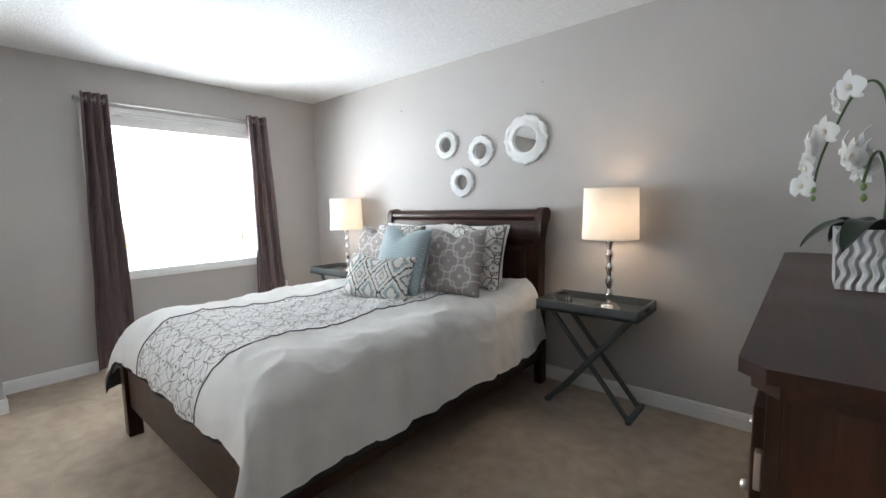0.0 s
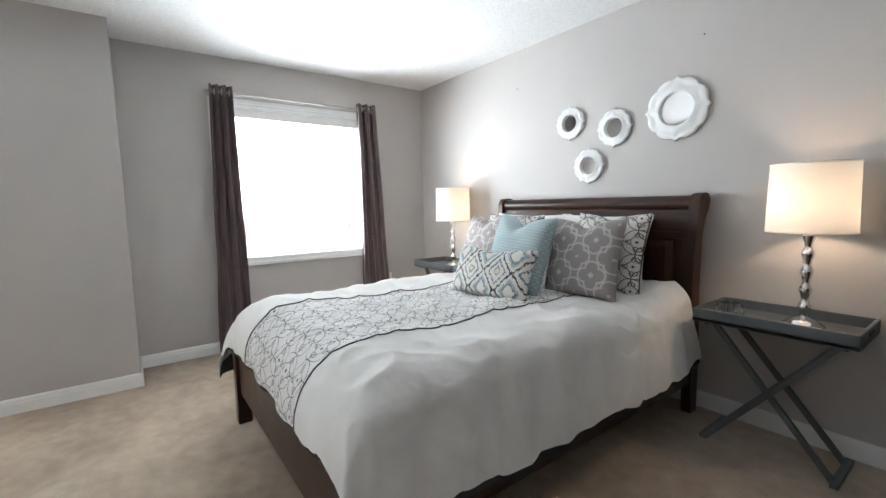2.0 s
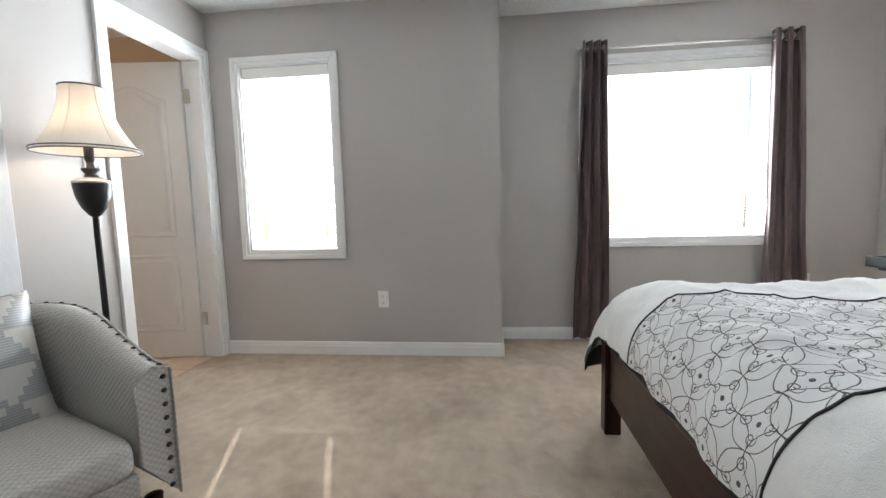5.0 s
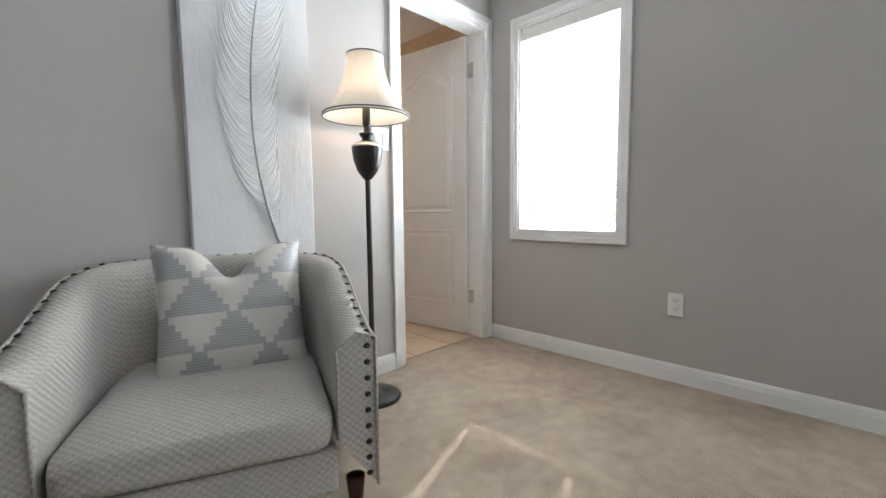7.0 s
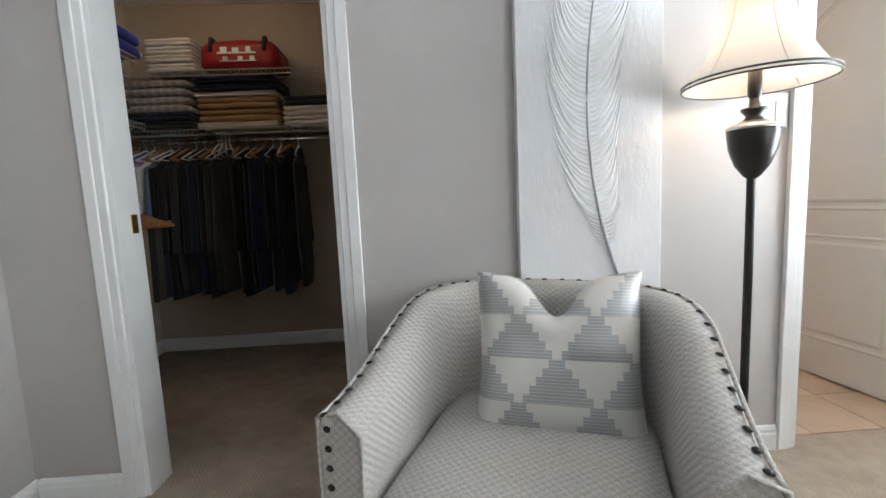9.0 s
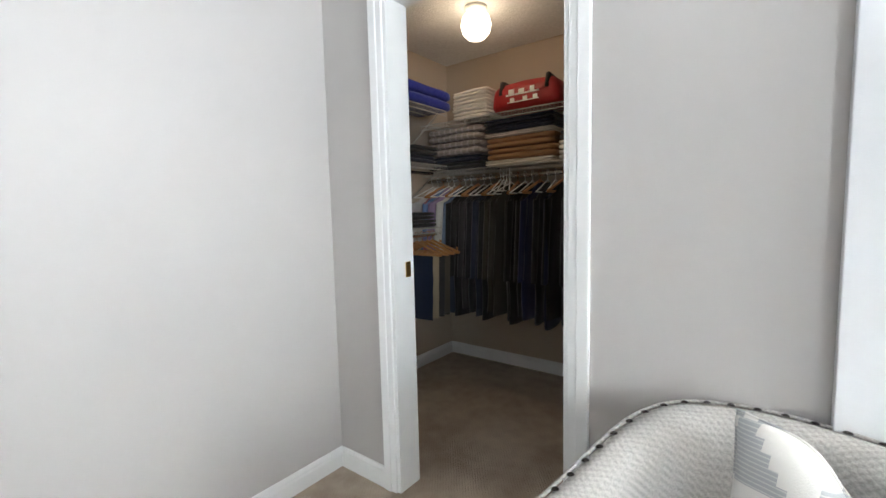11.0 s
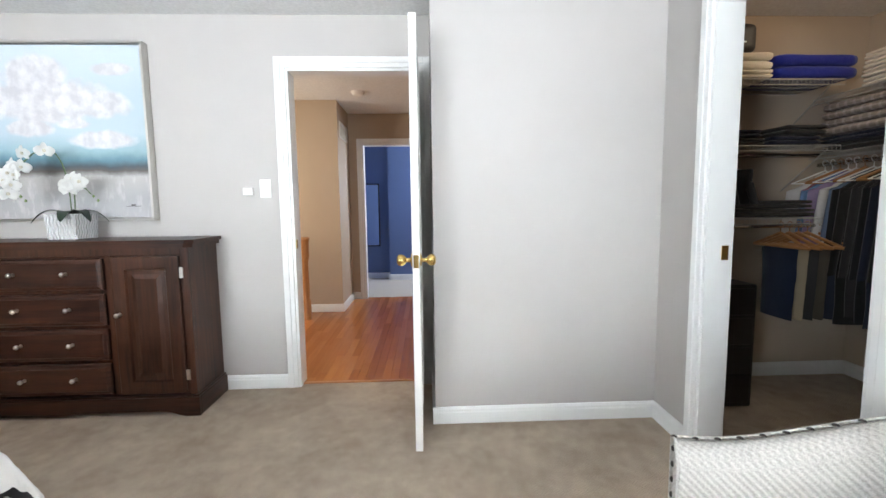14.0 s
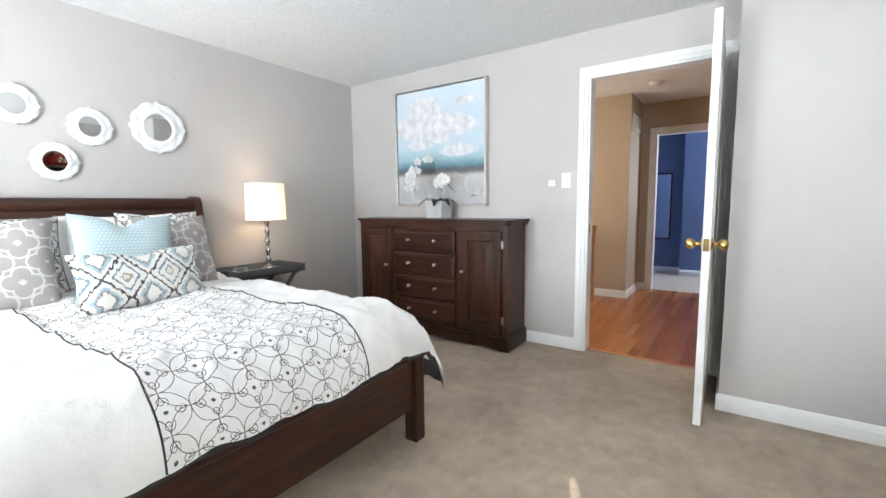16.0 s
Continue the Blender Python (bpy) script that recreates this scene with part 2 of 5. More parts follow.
k = Mat("basketweave upholstery", 0.92, spec=0.2)
c = 0.011
wv = ((k.x / c * 3.14).sin() * (k.z / c * 3.14 + k.y / c * 3.14).sin())
mot = k.noise(240, 2)
k.colour(k.mix(k.ramp(wv * 0.16 + mot, 0.25, 0.75), (0.36, 0.345, 0.322), (0.57, 0.55, 0.52)))
k.bump(wv * 0.4 + mot * 0.6, 0.3, 0.004)
UPHOL = k.m

k = Mat("plum brown satin", 0.42, spec=0.5)
k.b.inputs["Sheen Weight"].default_value = 0.3
k.colour(k.mix(k.ramp(k.noise(40, 2, (1, 1, 0.1)), 0.3, 0.7), (0.07, 0.042, 0.044), (0.125, 0.078, 0.08)))
k.b.inputs["Transmission Weight"].default_value = 0
k.bump(k.noise(300, 2, (1, 1, 0.2)), 0.15, 0.004)
CURTAIN = k.m


def shade_stuff(name, c, share=0.5):
    """Thin cloth that lets lamp light through."""
    m = bpy.data.materials.new(name)
    m.use_nodes = True
    t = m.node_tree
    t.nodes.clear()
    out, mixn = t.nodes.new("ShaderNodeOutputMaterial"), t.nodes.new("ShaderNodeMixShader")
    df, tr = t.nodes.new("ShaderNodeBsdfDiffuse"), t.nodes.new("ShaderNodeBsdfTranslucent")
    nz = t.nodes.new("ShaderNodeTexNoise")
    nz.inputs["Scale"].default_value = 220
    bp = t.nodes.new("ShaderNodeBump")
    bp.inputs["Strength"].default_value = 0.15
    t.links.new(nz.outputs[0], bp.inputs["Height"])
    df.inputs[0].default_value = tr.inputs[0].default_value = (*c, 1)
    t.links.new(bp.outputs[0], df.inputs["Normal"])
    mixn.inputs[0].default_value = share
    t.links.new(df.outputs[0], mixn.inputs[1])
    t.links.new(tr.outputs[0], mixn.inputs[2])
    t.links.new(mixn.outputs[0], out.inputs[0])
    return m


SHADE = shade_stuff("ivory lamp linen", (0.82, 0.78, 0.72), 0.22)
SLAT = shade_stuff("white blind vinyl", (0.88, 0.88, 0.87))
PETAL = shade_stuff("white silk petal", (0.85, 0.84, 0.82))

k = Mat("clear glass", 0.02)
k.b.inputs["Transmission Weight"].default_value, k.b.inputs["IOR"].default_value = 1.0, 1.45
k.colour((0.95, 0.97, 0.97))
GLASS = k.m
k = Mat("silvered mirror", 0.02, 1.0)
k.colour((0.88, 0.89, 0.9))
MIRROR = k.m
k = Mat("opal globe", 0.3)
k.colour((0.85, 0.8, 0.7))
k.b.inputs["Emission Color"].default_value, k.b.inputs["Emission Strength"].default_value = (1.0, 0.82, 0.6, 1), 3.0
OPAL = k.m


# ---- mesh helpers ----
def box(bm, x0, x1, y0, y1, z0, z1, bevel=0.0):
    m = Matrix.LocRotScale(((x0 + x1) / 2, (y0 + y1) / 2, (z0 + z1) / 2), None, (abs(x1 - x0), abs(y1 - y0), abs(z1 - z0)))
    r = bmesh.ops.create_cube(bm, size=1, matrix=m)
    if bevel:
        es = list({e for v in r["verts"] for e in v.link_edges})
        bmesh.ops.bevel(bm, geom=es, offset=bevel, segments=2, affect="EDGES", profile=0.5)
    return bm


def boxes(*bs, bevel=0.0):
    bm = bmesh.new()
    for b in bs:
        box(bm, *b, bevel=bevel)
    return bm


def lathe(profile, n=32, axis=(0, 0, 0)):
    """A turned body from (radius, z) pairs."""
    bm = bmesh.new()
    rings = []
    for r, z in profile:
        rings.append([bm.verts.new((axis[0] + max(r, 1e-4) * math.cos(2 * math.pi * i / n), axis[1] + max(r, 1e-4) * math.sin(2 * math.pi * i / n), axis[2] + z)) for i in range(n)])
    for a, b in zip(rings, rings[1:]):
        for i in range(n):
            bm.faces.new((a[i], a[(i + 1) % n], b[(i + 1) % n], b[i]))
    return bm


def tube(points, r, n=8, bm=None):
    """A round bar along points; r may be a list of radii."""
    bm = bm or bmesh.new()
    pts = [Vector(p) for p in points]
    rs = r if isinstance(r, (list, tuple)) else [r] * len(pts)
    rings = []
    for i, p in enumerate(pts):
        d = (pts[min(i + 1, len(pts) - 1)] - pts[max(i - 1, 0)]).normalized()
        q = d.to_track_quat("Z", "Y").to_matrix()
        rings.append([bm.verts.new(p + q @ Vector((rs[i] * math.cos(2 * math.pi * j / n), rs[i] * math.sin(2 * math.pi * j / n), 0))) for j in range(n)])
    for a, b in zip(rings, rings[1:]):
        for j in range(n):
            bm.faces.new((a[j], a[(j + 1) % n], b[(j + 1) % n], b[j]))
    bm.faces.new(rings[0][::-1])
    bm.faces.new(rings[-1])
    return bm


def extrude_profile(pts, axis, a, b):
    """A prism: pts lie in the plane across the axis (0: y,z; 1: x,z; 2: x,y)."""
    bm = bmesh.new()

    def at(p, s):
        return {0: (s, p[0], p[1]), 1: (p[0], s, p[1]), 2: (p[0], p[1], s)}[axis]
    lo, hi = [bm.verts.new(at(p, a)) for p in pts], [bm.verts.new(at(p, b)) for p in pts]
    n = len(pts)
    for i in range(n):
        bm.faces.new((lo[i], lo[(i + 1) % n], hi[(i + 1) % n], hi[i]))
    bm.faces.new(lo[::-1])
    bm.faces.new(hi)
    bmesh.ops.recalc_face_normals(bm, faces=bm.faces)
    return bm


def grid(nu, nv, fn, bm=None):
    """A sheet of nu x nv cells; fn(u, v) with u, v from 0 to 1."""
    bm = bm or bmesh.new()
    vs = [[bm.verts.new(fn(i / nu, j / nv)) for j in range(nv + 1)] for i in range(nu + 1)]
    for i in range(nu):
        for j in range(nv):
            bm.faces.new((vs[i][j], vs[i + 1][j], vs[i + 1][j + 1], vs[i][j + 1]))
    return bm


def mesh(name, bm, mat, smooth=False):
    me = bpy.data.meshes.new(name)
    bmesh.ops.recalc_face_normals(bm, faces=bm.faces)
    if smooth:
        for f in bm.faces:
            f.smooth = True
    bm.to_mesh(me)
    bm.free()
    me.materials.append(mat)
    return me


def part(name, bm, mat, parent=None, label="", smooth=False):
    o = new(name, mesh(name, bm, mat, smooth))
    if parent:
        o.parent = parent
    if label:
        o["label"] = label
    return o


def thing(name, label, category, m=None, group=""):
    o = new(name)
    o.empty_display_size = 0.1
    if m is not None:
        o.matrix_world = m
    return tagged(o, label, category, group)


def structure(name, bm, mat, label, category, smooth=False):
    return tagged(part(name, bm, mat, None, smooth=smooth), label, category, kind="structure")


def smooth_by_angle(o, deg=35):
    me = o.data
    for p in me.polygons:
        p.use_smooth = True
    bm = bmesh.new()
    bm.from_mesh(me)
    for e in bm.edges:
        if len(e.link_faces) == 2 and e.calc_face_angle(0) > radians(deg):
            e.smooth = False
    bm.to_mesh(me)
    bm.free()
    return o


# ---- the large structure ----
def wall_cells(lo, hi, holes):
    """Cells of a wall's face (a, z) left over by its holes (a0, a1, z0, z1)."""
    aa = sorted({lo, hi, *[v for h in holes for v in h[:2]]})
    out = []
    for a0, a1 in zip(aa, aa[1:]):
        z = 0.0
        for h in sorted(holes, key=lambda q: q[2]):
            if h[0] <= a0 + 1e-6 and h[1] >= a1 - 1e-6:
                if h[2] > z:
                    out.append((a0, a1, z, h[2]))
                z = h[3]
        if z < H:
            out.append((a0, a1, z, H))
    return out


def wall_x(name, x0, x1, y0, y1, mat, label, holes=()):
    return structure(name, boxes(*[(x0, x1, a, b, c, d) for a, b, c, d in wall_cells(y0, y1, holes)]), mat, label, "wall")


def wall_y(name, y0, y1, x0, x1, mat, label, holes=()):
    return structure(name, boxes(*[(a, b, y0, y1, c, d) for a, b, c, d in wall_cells(x0, x1, holes)]), mat, label, "wall")


XW, XJ, XE, XB, YN, YS, YJ, YB = -4.20, -3.81, 0.258, -0.275, 2.67, -1.88, 0.10, -0.665
CX0, CX1, CY = -1.92, 0.24, -3.5
DH, DH2 = 2.045, 1.985
wall_y("wall_north", YN, YN + 0.12, XW - 0.12, XE + 0.12, WALL, "greige painted wall behind the headboard")
wall_x("wall_west", XW - 0.12, XW, YJ, YN, WALL, "greige painted wall with the curtained window", [(0.728, 2.0, 0.75, 1.995)])
wall_x("wall_west_jog", XJ - 0.14, XJ, YS - 0.12, YJ, WALL, "greige painted wall that juts in, with a narrow window", [(-1.653, -1.012, 0.738, 2.0)])
wall_x("wall_west_return", XW - 0.12, XJ - 0.14, YJ - 0.12, YJ, WALL, "greige painted return of the wall")
wall_y("wall_south", YS - 0.12, YS, XJ, XB, WALL, "greige painted wall with closet and bathroom doorways", [(-1.385, -0.64, 0, DH), (-3.742, -3.02, 0, DH)])
wall_x("wall_east", XE, XE + 0.12, YB, YN, WALL, "greige painted wall with the hall doorway", [(-0.6, 0.23, 0, DH)])
structure("wall_closet_side", boxes((XB, XE + 0.12, YS - 0.12, YB, 0, H)), WALL, "bare greige painted wall beside the closet", "wall")
structure("floor", boxes((XW - 0.12, XE + 0.06, YS - 0.06, YN + 0.12, -0.1, 0), (-2.0, CX1 + 0.12, CY - 0.12, YS - 0.06, -0.1, 0)), CARPET, "worn beige loop carpet with traffic marks", "carpet")
structure("ceiling", boxes((XW - 0.12, XE + 0.12, YS - 0.12, YN + 0.12, H, H + 0.1)), CEIL, "white stippled ceiling", "ceiling")
# closet
structure("ceiling_closet", boxes((-2.04, CX1 + 0.12, CY - 0.12, YS - 0.12, H, H + 0.1)), CEIL, "white stippled closet ceiling", "ceiling")
wall_y("wall_closet_back", CY - 0.12, CY, CX0, CX1 + 0.12, WALL_CLOSET, "warm tan closet wall")
wall_x("wall_closet_east", CX1, CX1 + 0.12, CY, YS - 0.12, WALL_CLOSET, "warm tan closet wall")
wall_x("wall_closet_west", -2.04, CX0, CY - 0.12, YS - 0.12, WALL_CLOSET, "warm tan closet wall")
# bathroom
structure("floor_bath", boxes((-4.2, -2.5, -4.2, YS - 0.06, -0.1, -0.004)), plain("tile grout", (0.4, 0.3, 0.22), 0.8), "grout bed of the bathroom floor", "floor")
structure("ceiling_bath", boxes((-4.2, -2.5, -4.2, YS - 0.12, H, H + 0.1)), CEIL, "white bathroom ceiling", "ceiling")
wall_x("wall_bath_west", -4.19, -4.07, -4.2, YS - 0.12, WALL_BATH, "beige bathroom wall")
wall_x("wall_bath_east", -2.62, -2.5, -4.2, YS - 0.12, WALL_BATH, "beige bathroom wall")
wall_y("wall_bath_south", -4.32, -4.2, -4.19, -2.5, WALL_BATH, "beige bathroom wall")
# hall and blue room
structure("floor_hall", boxes((XE + 0.06, 3.07, -1.4, 2.0, -0.1, -0.006)), plain("floor boarding", (0.12, 0.05, 0.02), 0.7), "boarding under the oak strip floor", "floor")
structure("ceiling_hall", boxes((XE + 0.12, 3.12, -1.4, 2.0, H, H + 0.1)), CEIL, "stippled hall ceiling", "ceiling")
structure("wall_hall_pier", boxes((2.32, 3.12, 0.335, 2.0, 0, H)), WALL_HALL, "tan painted hall wall with an outside corner", "wall")
wall_x("wall_hall_far", 3.0, 3.12, -1.4, 0.335, WALL_HALL, "tan painted hall wall with the doorway to a blue room", [(-0.58, 0.17, 0, DH2)], )
wall_y("wall_hall_south", -1.52, -1.4, XE + 0.12, 3.12, WALL_HALL, "tan painted hall wall")
structure("wall_hall_north", boxes((XE + 0.12, 2.32, 1.88, 2.0, 0, H)), WALL_HALL, "tan painted hall wall", "wall")
structure("floor_blue_room", boxes((3.07, 4.8, -1.6, 1.4, -0.1, 0)), CARPET_PALE, "pale carpet of the blue room", "carpet")
structure("ceiling_blue_room", boxes((3.12, 4.8, -1.6, 1.4, H, H + 0.1)), CEIL, "white ceiling of the blue room", "ceiling")
structure("wall_blue_far", boxes((4.66, 4.82, -0.02, 1.4, 0, H), (4.45, 4.82, -1.6, -0.02, 0, H)), WALL_BLUE, "blue painted wall with a jog", "wall")
wall_y("wall_blue_north", 1.28, 1.4, 3.12, 4.66, WALL_BLUE, "blue painted wall")
wall_y("wall_blue_south", -1.6, -1.48, 3.12, 4.45, WALL_BLUE, "blue painted wall")

# Unseen lining added so the mirror reflects lit blue instead of tan.
structure("wall_blue_west", boxes(*[(3.122, 3.14, a, b, c, d) for a, b, c, d in wall_cells(-1.48, 1.28, [(-0.58, 0.17, 0, DH2)])]), WALL_BLUE, "thin blue lining wall added for the mirror to reflect", "wall")

# outside
structure("ground", boxes((-60, 60, -60, 60, -3.2, -3.0)), plain("snowy ground", (0.6, 0.62, 0.66), 0.9, vary=0.1, scale=0.3), "snow covered ground outside the house", "ground")


def baseboard(name, pts_axis, fixed, a0, a1, sign):
    """A moulded skirting along an axis (0: along x at y = fixed; 1: along y at x = fixed), proud towards sign."""
    prof = [(0, 0), (0.014, 0), (0.014, 0.06), (0.011, 0.068), (0.011, 0.078), (0.006, 0.09), (0, 0.092)]
    pts = [(fixed + sign * p, z) for p, z in prof]
    return structure(name, extrude_profile(pts, 1 - pts_axis, a0, a1) if pts_axis == 1 else extrude_profile(pts, 0, a0, a1), WHITE, "white moulded baseboard", "baseboard")


for i, b in enumerate([(0, YN, XW, XE, -1), (1, XW, YJ, YN - 0.015, 1), (1, XJ, YS + 0.021, YJ + 0.014, 1), (0, YJ, XW + 0.015, XJ, 1), (0, YS, -2.953, -1.452, 1),
                       (0, YS, -0.573, XB - 0.015, 1), (1, XB, YS, YB + 0.014, -1), (0, YB, XB, XE - 0.015, 1), (1, XE, 0.297, YN - 0.015, -1), (0, CY, CX0, CX1, 1), (1, CX1, CY + 0.015, YS - 0.12, -1),
                       (1, 2.32, 0.321, 1.88, -1), (0, 0.335, 2.32, 2.985, -1), (1, 3.0, 0.24, 0.32, -1), (1, 4.66, -0.005, 1.28, -1), (1, 4.45, -1.48, -0.006, -1), (0, -0.02, 4.45, 4.645, 1)]):
    if b[0] == 0:
        baseboard("baseboard_%d" % (i + 1), 0, b[1], b[2], b[3], b[4])
    else:
        prof = [(0, 0), (0.014, 0), (0.014, 0.06), (0.011, 0.068), (0.011, 0.078), (0.006, 0.09), (0, 0.092)]
        structure("baseboard_%d" % (i + 1), extrude_profile([(b[1] + b[4] * p, z) for p, z in prof], 1, b[2], b[3]), WHITE, "white moulded baseboard", "baseboard")


def casing_bm(axis, face, sign, a0, a1, z1, z0=0.0, bottom=False, w=0.065):
    """Moulded trim round an opening a0..a1, up to z1, on a wall's face; mitres are butted."""
    bm = bmesh.new()

    def b(p0, p1, q0, q1, t):
        f0, f1 = sorted((face, face + sign * t))
        if axis == 1:
            box(bm, f0, f1, p0, p1, q0, q1, bevel=0.003)
        else:
            box(bm, p0, p1, f0, f1, q0, q1, bevel=0.003)
    for t, m0, m1 in ((0.013, 0, w * 0.45), (0.019, w * 0.42, w)):
        zb = z0 - (m1 if bottom else 0)
        b(a0 - m1, a0 - m0, zb, z1 + m1, t)
        b(a1 + m0, a1 + m1, zb, z1 + m1, t)
        b(a0 - m0, a1 + m0, z1 + m0, z1 + m1, t + 0.0006)
        if bottom:
            b(a0 - m0, a1 + m0, z0 - m1, z0 - m0, t + 0.0006)
    return bm


def jamb_bm(axis, f0, f1, a0, a1, z1, t=0.016):
    bs = [(a0 - 0.001, a0 + t, 0, z1), (a1 - t, a1 + 0.001, 0, z1), (a0 + t, a1 - t, z1 - t, z1 + 0.001)]
    return boxes(*[((f0, f1, a, b, c, d) if axis == 1 else (a, b, f0, f1, c, d)) for a, b, c, d in bs])


def doorway(name, axis, face, sign, depth, a0, a1, label, top=DH):
    d = tagged(new(name), label, "door", kind="structure")
    part("casing", casing_bm(axis, face, sign, a0, a1, top), WHITE, d)
    f0, f1 = sorted((face + sign * 0.002, face - sign * depth))
    part("jamb", jamb_bm(axis, f0, f1, a0, a1, top), WHITE, d)
    return d


door_hall = doorway("door_1", 1, XE, -1, 0.122, -0.6, 0.23, "open white panelled door to the hall with brass knobs")
door_closet = doorway("door_2", 0, YS, 1, 0.122, -1.385, -0.64, "white cased closet doorway without a leaf")
door_bath = doorway("door_3", 0, YS, 1, 0.122, -3.742, -3.02, "open white arched panel door to the bathroom")
door_blue = doorway("door_4", 1, 3.0, -1, 0.122, -0.58, 0.17, "white cased doorway to the blue room", DH2)


def leaf(parent, m, w, h=2.02, t=0.035):
    """A moulded two-panel door leaf, hinged at its local origin, along +x."""
    lf = part("leaf", boxes((0, w, -t / 2, t / 2, 0.012, h), bevel=0.003), DOOR_WHITE, parent)
    lf.matrix_world = m
    for s in (-1, 1):
        y = s * t / 2

        def panel(z0, z1, arch):
            n = 17
            def outline(inset):
                pts = [(0.11 + inset, z0 + inset), (w - 0.11 - inset, z0 + inset)]
                for i in range(n):
                    f = i / (n - 1)
                    x = w - 0.11 - inset + (0.22 + 2 * inset - w) * f
                    pts.append((x, z1 - inset + arch * (0.5 - 0.5 * math.cos(2 * math.pi * f))))
                return pts
            bm = bmesh.new()
            loops = [[bm.verts.new((x, y + s * d, z)) for x, z in outline(i)] for i, d in ((0, 0.0005), (0.008, 0.005), (0.02, 0.0012), (0.035, 0.0012), (0.05, 0.006))]
            for a, b in zip(loops, loops[1:]):
                for i in range(len(a)):
                    bm.faces.new((a[i], a[(i + 1) % len(a)], b[(i + 1) % len(a)], b[i]))
            bm.faces.new(loops[-1])
            return bm
        part("panel", panel(0.2, 0.74, 0), DOOR_WHITE, lf)
        part("panel", panel(0.86, 1.78, 0.09), DOOR_WHITE, lf)
    return lf


lf = leaf(door_hall, pose(0.245, -0.577, 0, 0, 0, 180.3), 0.81)
for s in (-1, 1):
    kn = lathe([(0.001, 0), (0.031, 0.0), (0.031, 0.006), (0.012, 0.009), (0.01, 0.03), (0.02, 0.036), (0.028, 0.05), (0.026, 0.066), (0.015, 0.074), (0.001, 0.075)], 24)
    o = part("knob", kn, BRASS, lf, "polished brass knob", True)
    o.matrix_local = pose(0.755, s * 0.0175, 0.93, -90 * s)
part("latch_plate", boxes((0.8145, 0.8165, -0.012, 0.012, 0.9, 0.96)), BRASS, lf)
part("strike_plate", boxes((XE + 0.02, XE + 0.045, 0.2105, 0.214, 0.92, 0.98)), BRASS, door_hall)
part("strike_plate", boxes((-0.6595, -0.656, YS - 0.1, YS - 0.07, 0.925, 0.99)), BRASS, door_closet)
lb = leaf(door_bath, pose(-3.715, -2.0, 0, 0, 0, -83), 0.69)
for z in (0.28, 1.8):
    part("hinge", boxes((-3.727, -3.712, -1.998, -1.962, z - 0.045, z + 0.045)), NICKEL, door_bath)



# ---- windows ----
def window(name, x, y0, y1, z0, z1, depth, sill_gap, holes, label):
    """A cased window in a wall that faces +x, with its blind."""
    w = tagged(new(name), label, "window", kind="structure")
    part("casing", casing_bm(1, x, 1, y0, y1, z1, z0, True, 0.055), WHITE, w)
    xo = x - depth
    part("reveal", boxes((xo, x + 0.002, y0 - 0.001, y0 + 0.012, z0, z1), (xo, x + 0.002, y1 - 0.012, y1 + 0.001, z0, z1), (xo, x + 0.002, y0 + 0.012, y1 - 0.012, z1 - 0.012, z1 + 0.001), (xo, x + 0.012, y0 + 0.012, y1 - 0.012, z0 - 0.001, z0 + 0.014)), WHITE, w)
    a, b, c, d = y0 + 0.012, y1 - 0.012, z0 + 0.014, z1 - 0.012
    f = 0.035
    fr = part("window_frame", boxes((xo, xo + 0.035, a, a + f, c, d), (xo, xo + 0.035, b - f, b, c, d), (xo, xo + 0.035, a + f, b - f, c, c + f), (xo, xo + 0.035, a + f, b - f, d - f, d), bevel=0.003), PLASTIC, w)
    mid = (a + b) / 2
    if b - a > 1:
        part("mullion", boxes((xo, xo + 0.035, mid - 0.025, mid + 0.025, c + f, d - f), bevel=0.003), PLASTIC, w)
        spans = ((a + f, mid - 0.025), (mid + 0.025, b - f))
    else:
        spans = ((a + f, b - f),)
    for p, q in spans:
        o = part("pane", boxes((xo + 0.014, xo + 0.02, p, q, c + f, d - f)), GLASS, w)
        o.visible_shadow = False
        part("crank_handle", tube([(xo + 0.04, q - 0.12, c + 0.03), (xo + 0.055, q - 0.09, c + 0.04), (xo + 0.055, q - 0.05, c + 0.03)], 0.006), NICKEL, w)
    return w, a, b, c, d


def blind(x, a, b, c, d, gap, cords, label):
    t = thing("venetian_blind", label, "blind")
    part("headrail", boxes((x - 0.014, x + 0.018, a + 0.004, b - 0.004, d - 0.075, d - 0.002), bevel=0.003), PLASTIC, t)
    part("bottom_rail", boxes((x - 0.011, x + 0.011, a + 0.008, b - 0.008, c + gap, c + gap + 0.016), bevel=0.003), SLAT, t)
    segs, p = [], a + 0.008
    for q in cords:
        segs.append((p, q - 0.013))
        p = q + 0.013
    segs.append((p, b - 0.008))
    bm = bmesh.new()
    th = radians(27)
    for p, q in segs:
        r = 0.0125
        pts = []
        for i in range(5):
            s = -1 + i * 0.5
            pts.append((s * r * math.cos(th), s * r * math.sin(th) + 0.0016 * (1 - s * s)))
        lo = [bm.verts.new((px, p, pz)) for px, pz in pts]
        hi = [bm.verts.new((px, q, pz)) for px, pz in pts]
        for i in range(4):
            bm.faces.new((lo[i], lo[i + 1], hi[i + 1], hi[i]))
    me = mesh("slat", bm, SLAT, True)
    z = c + gap + 0.03
    while z < d - 0.08:
        o = new("slat", me)
        o.parent = t
        o.location = (x, 0, z)
        z += 0.0205
    for q in cords:
        part("cord", tube([(x + 0.013, q, c + gap), (x + 0.013, q, d - 0.05)], 0.0009, 5), PLASTIC, t)
    return t


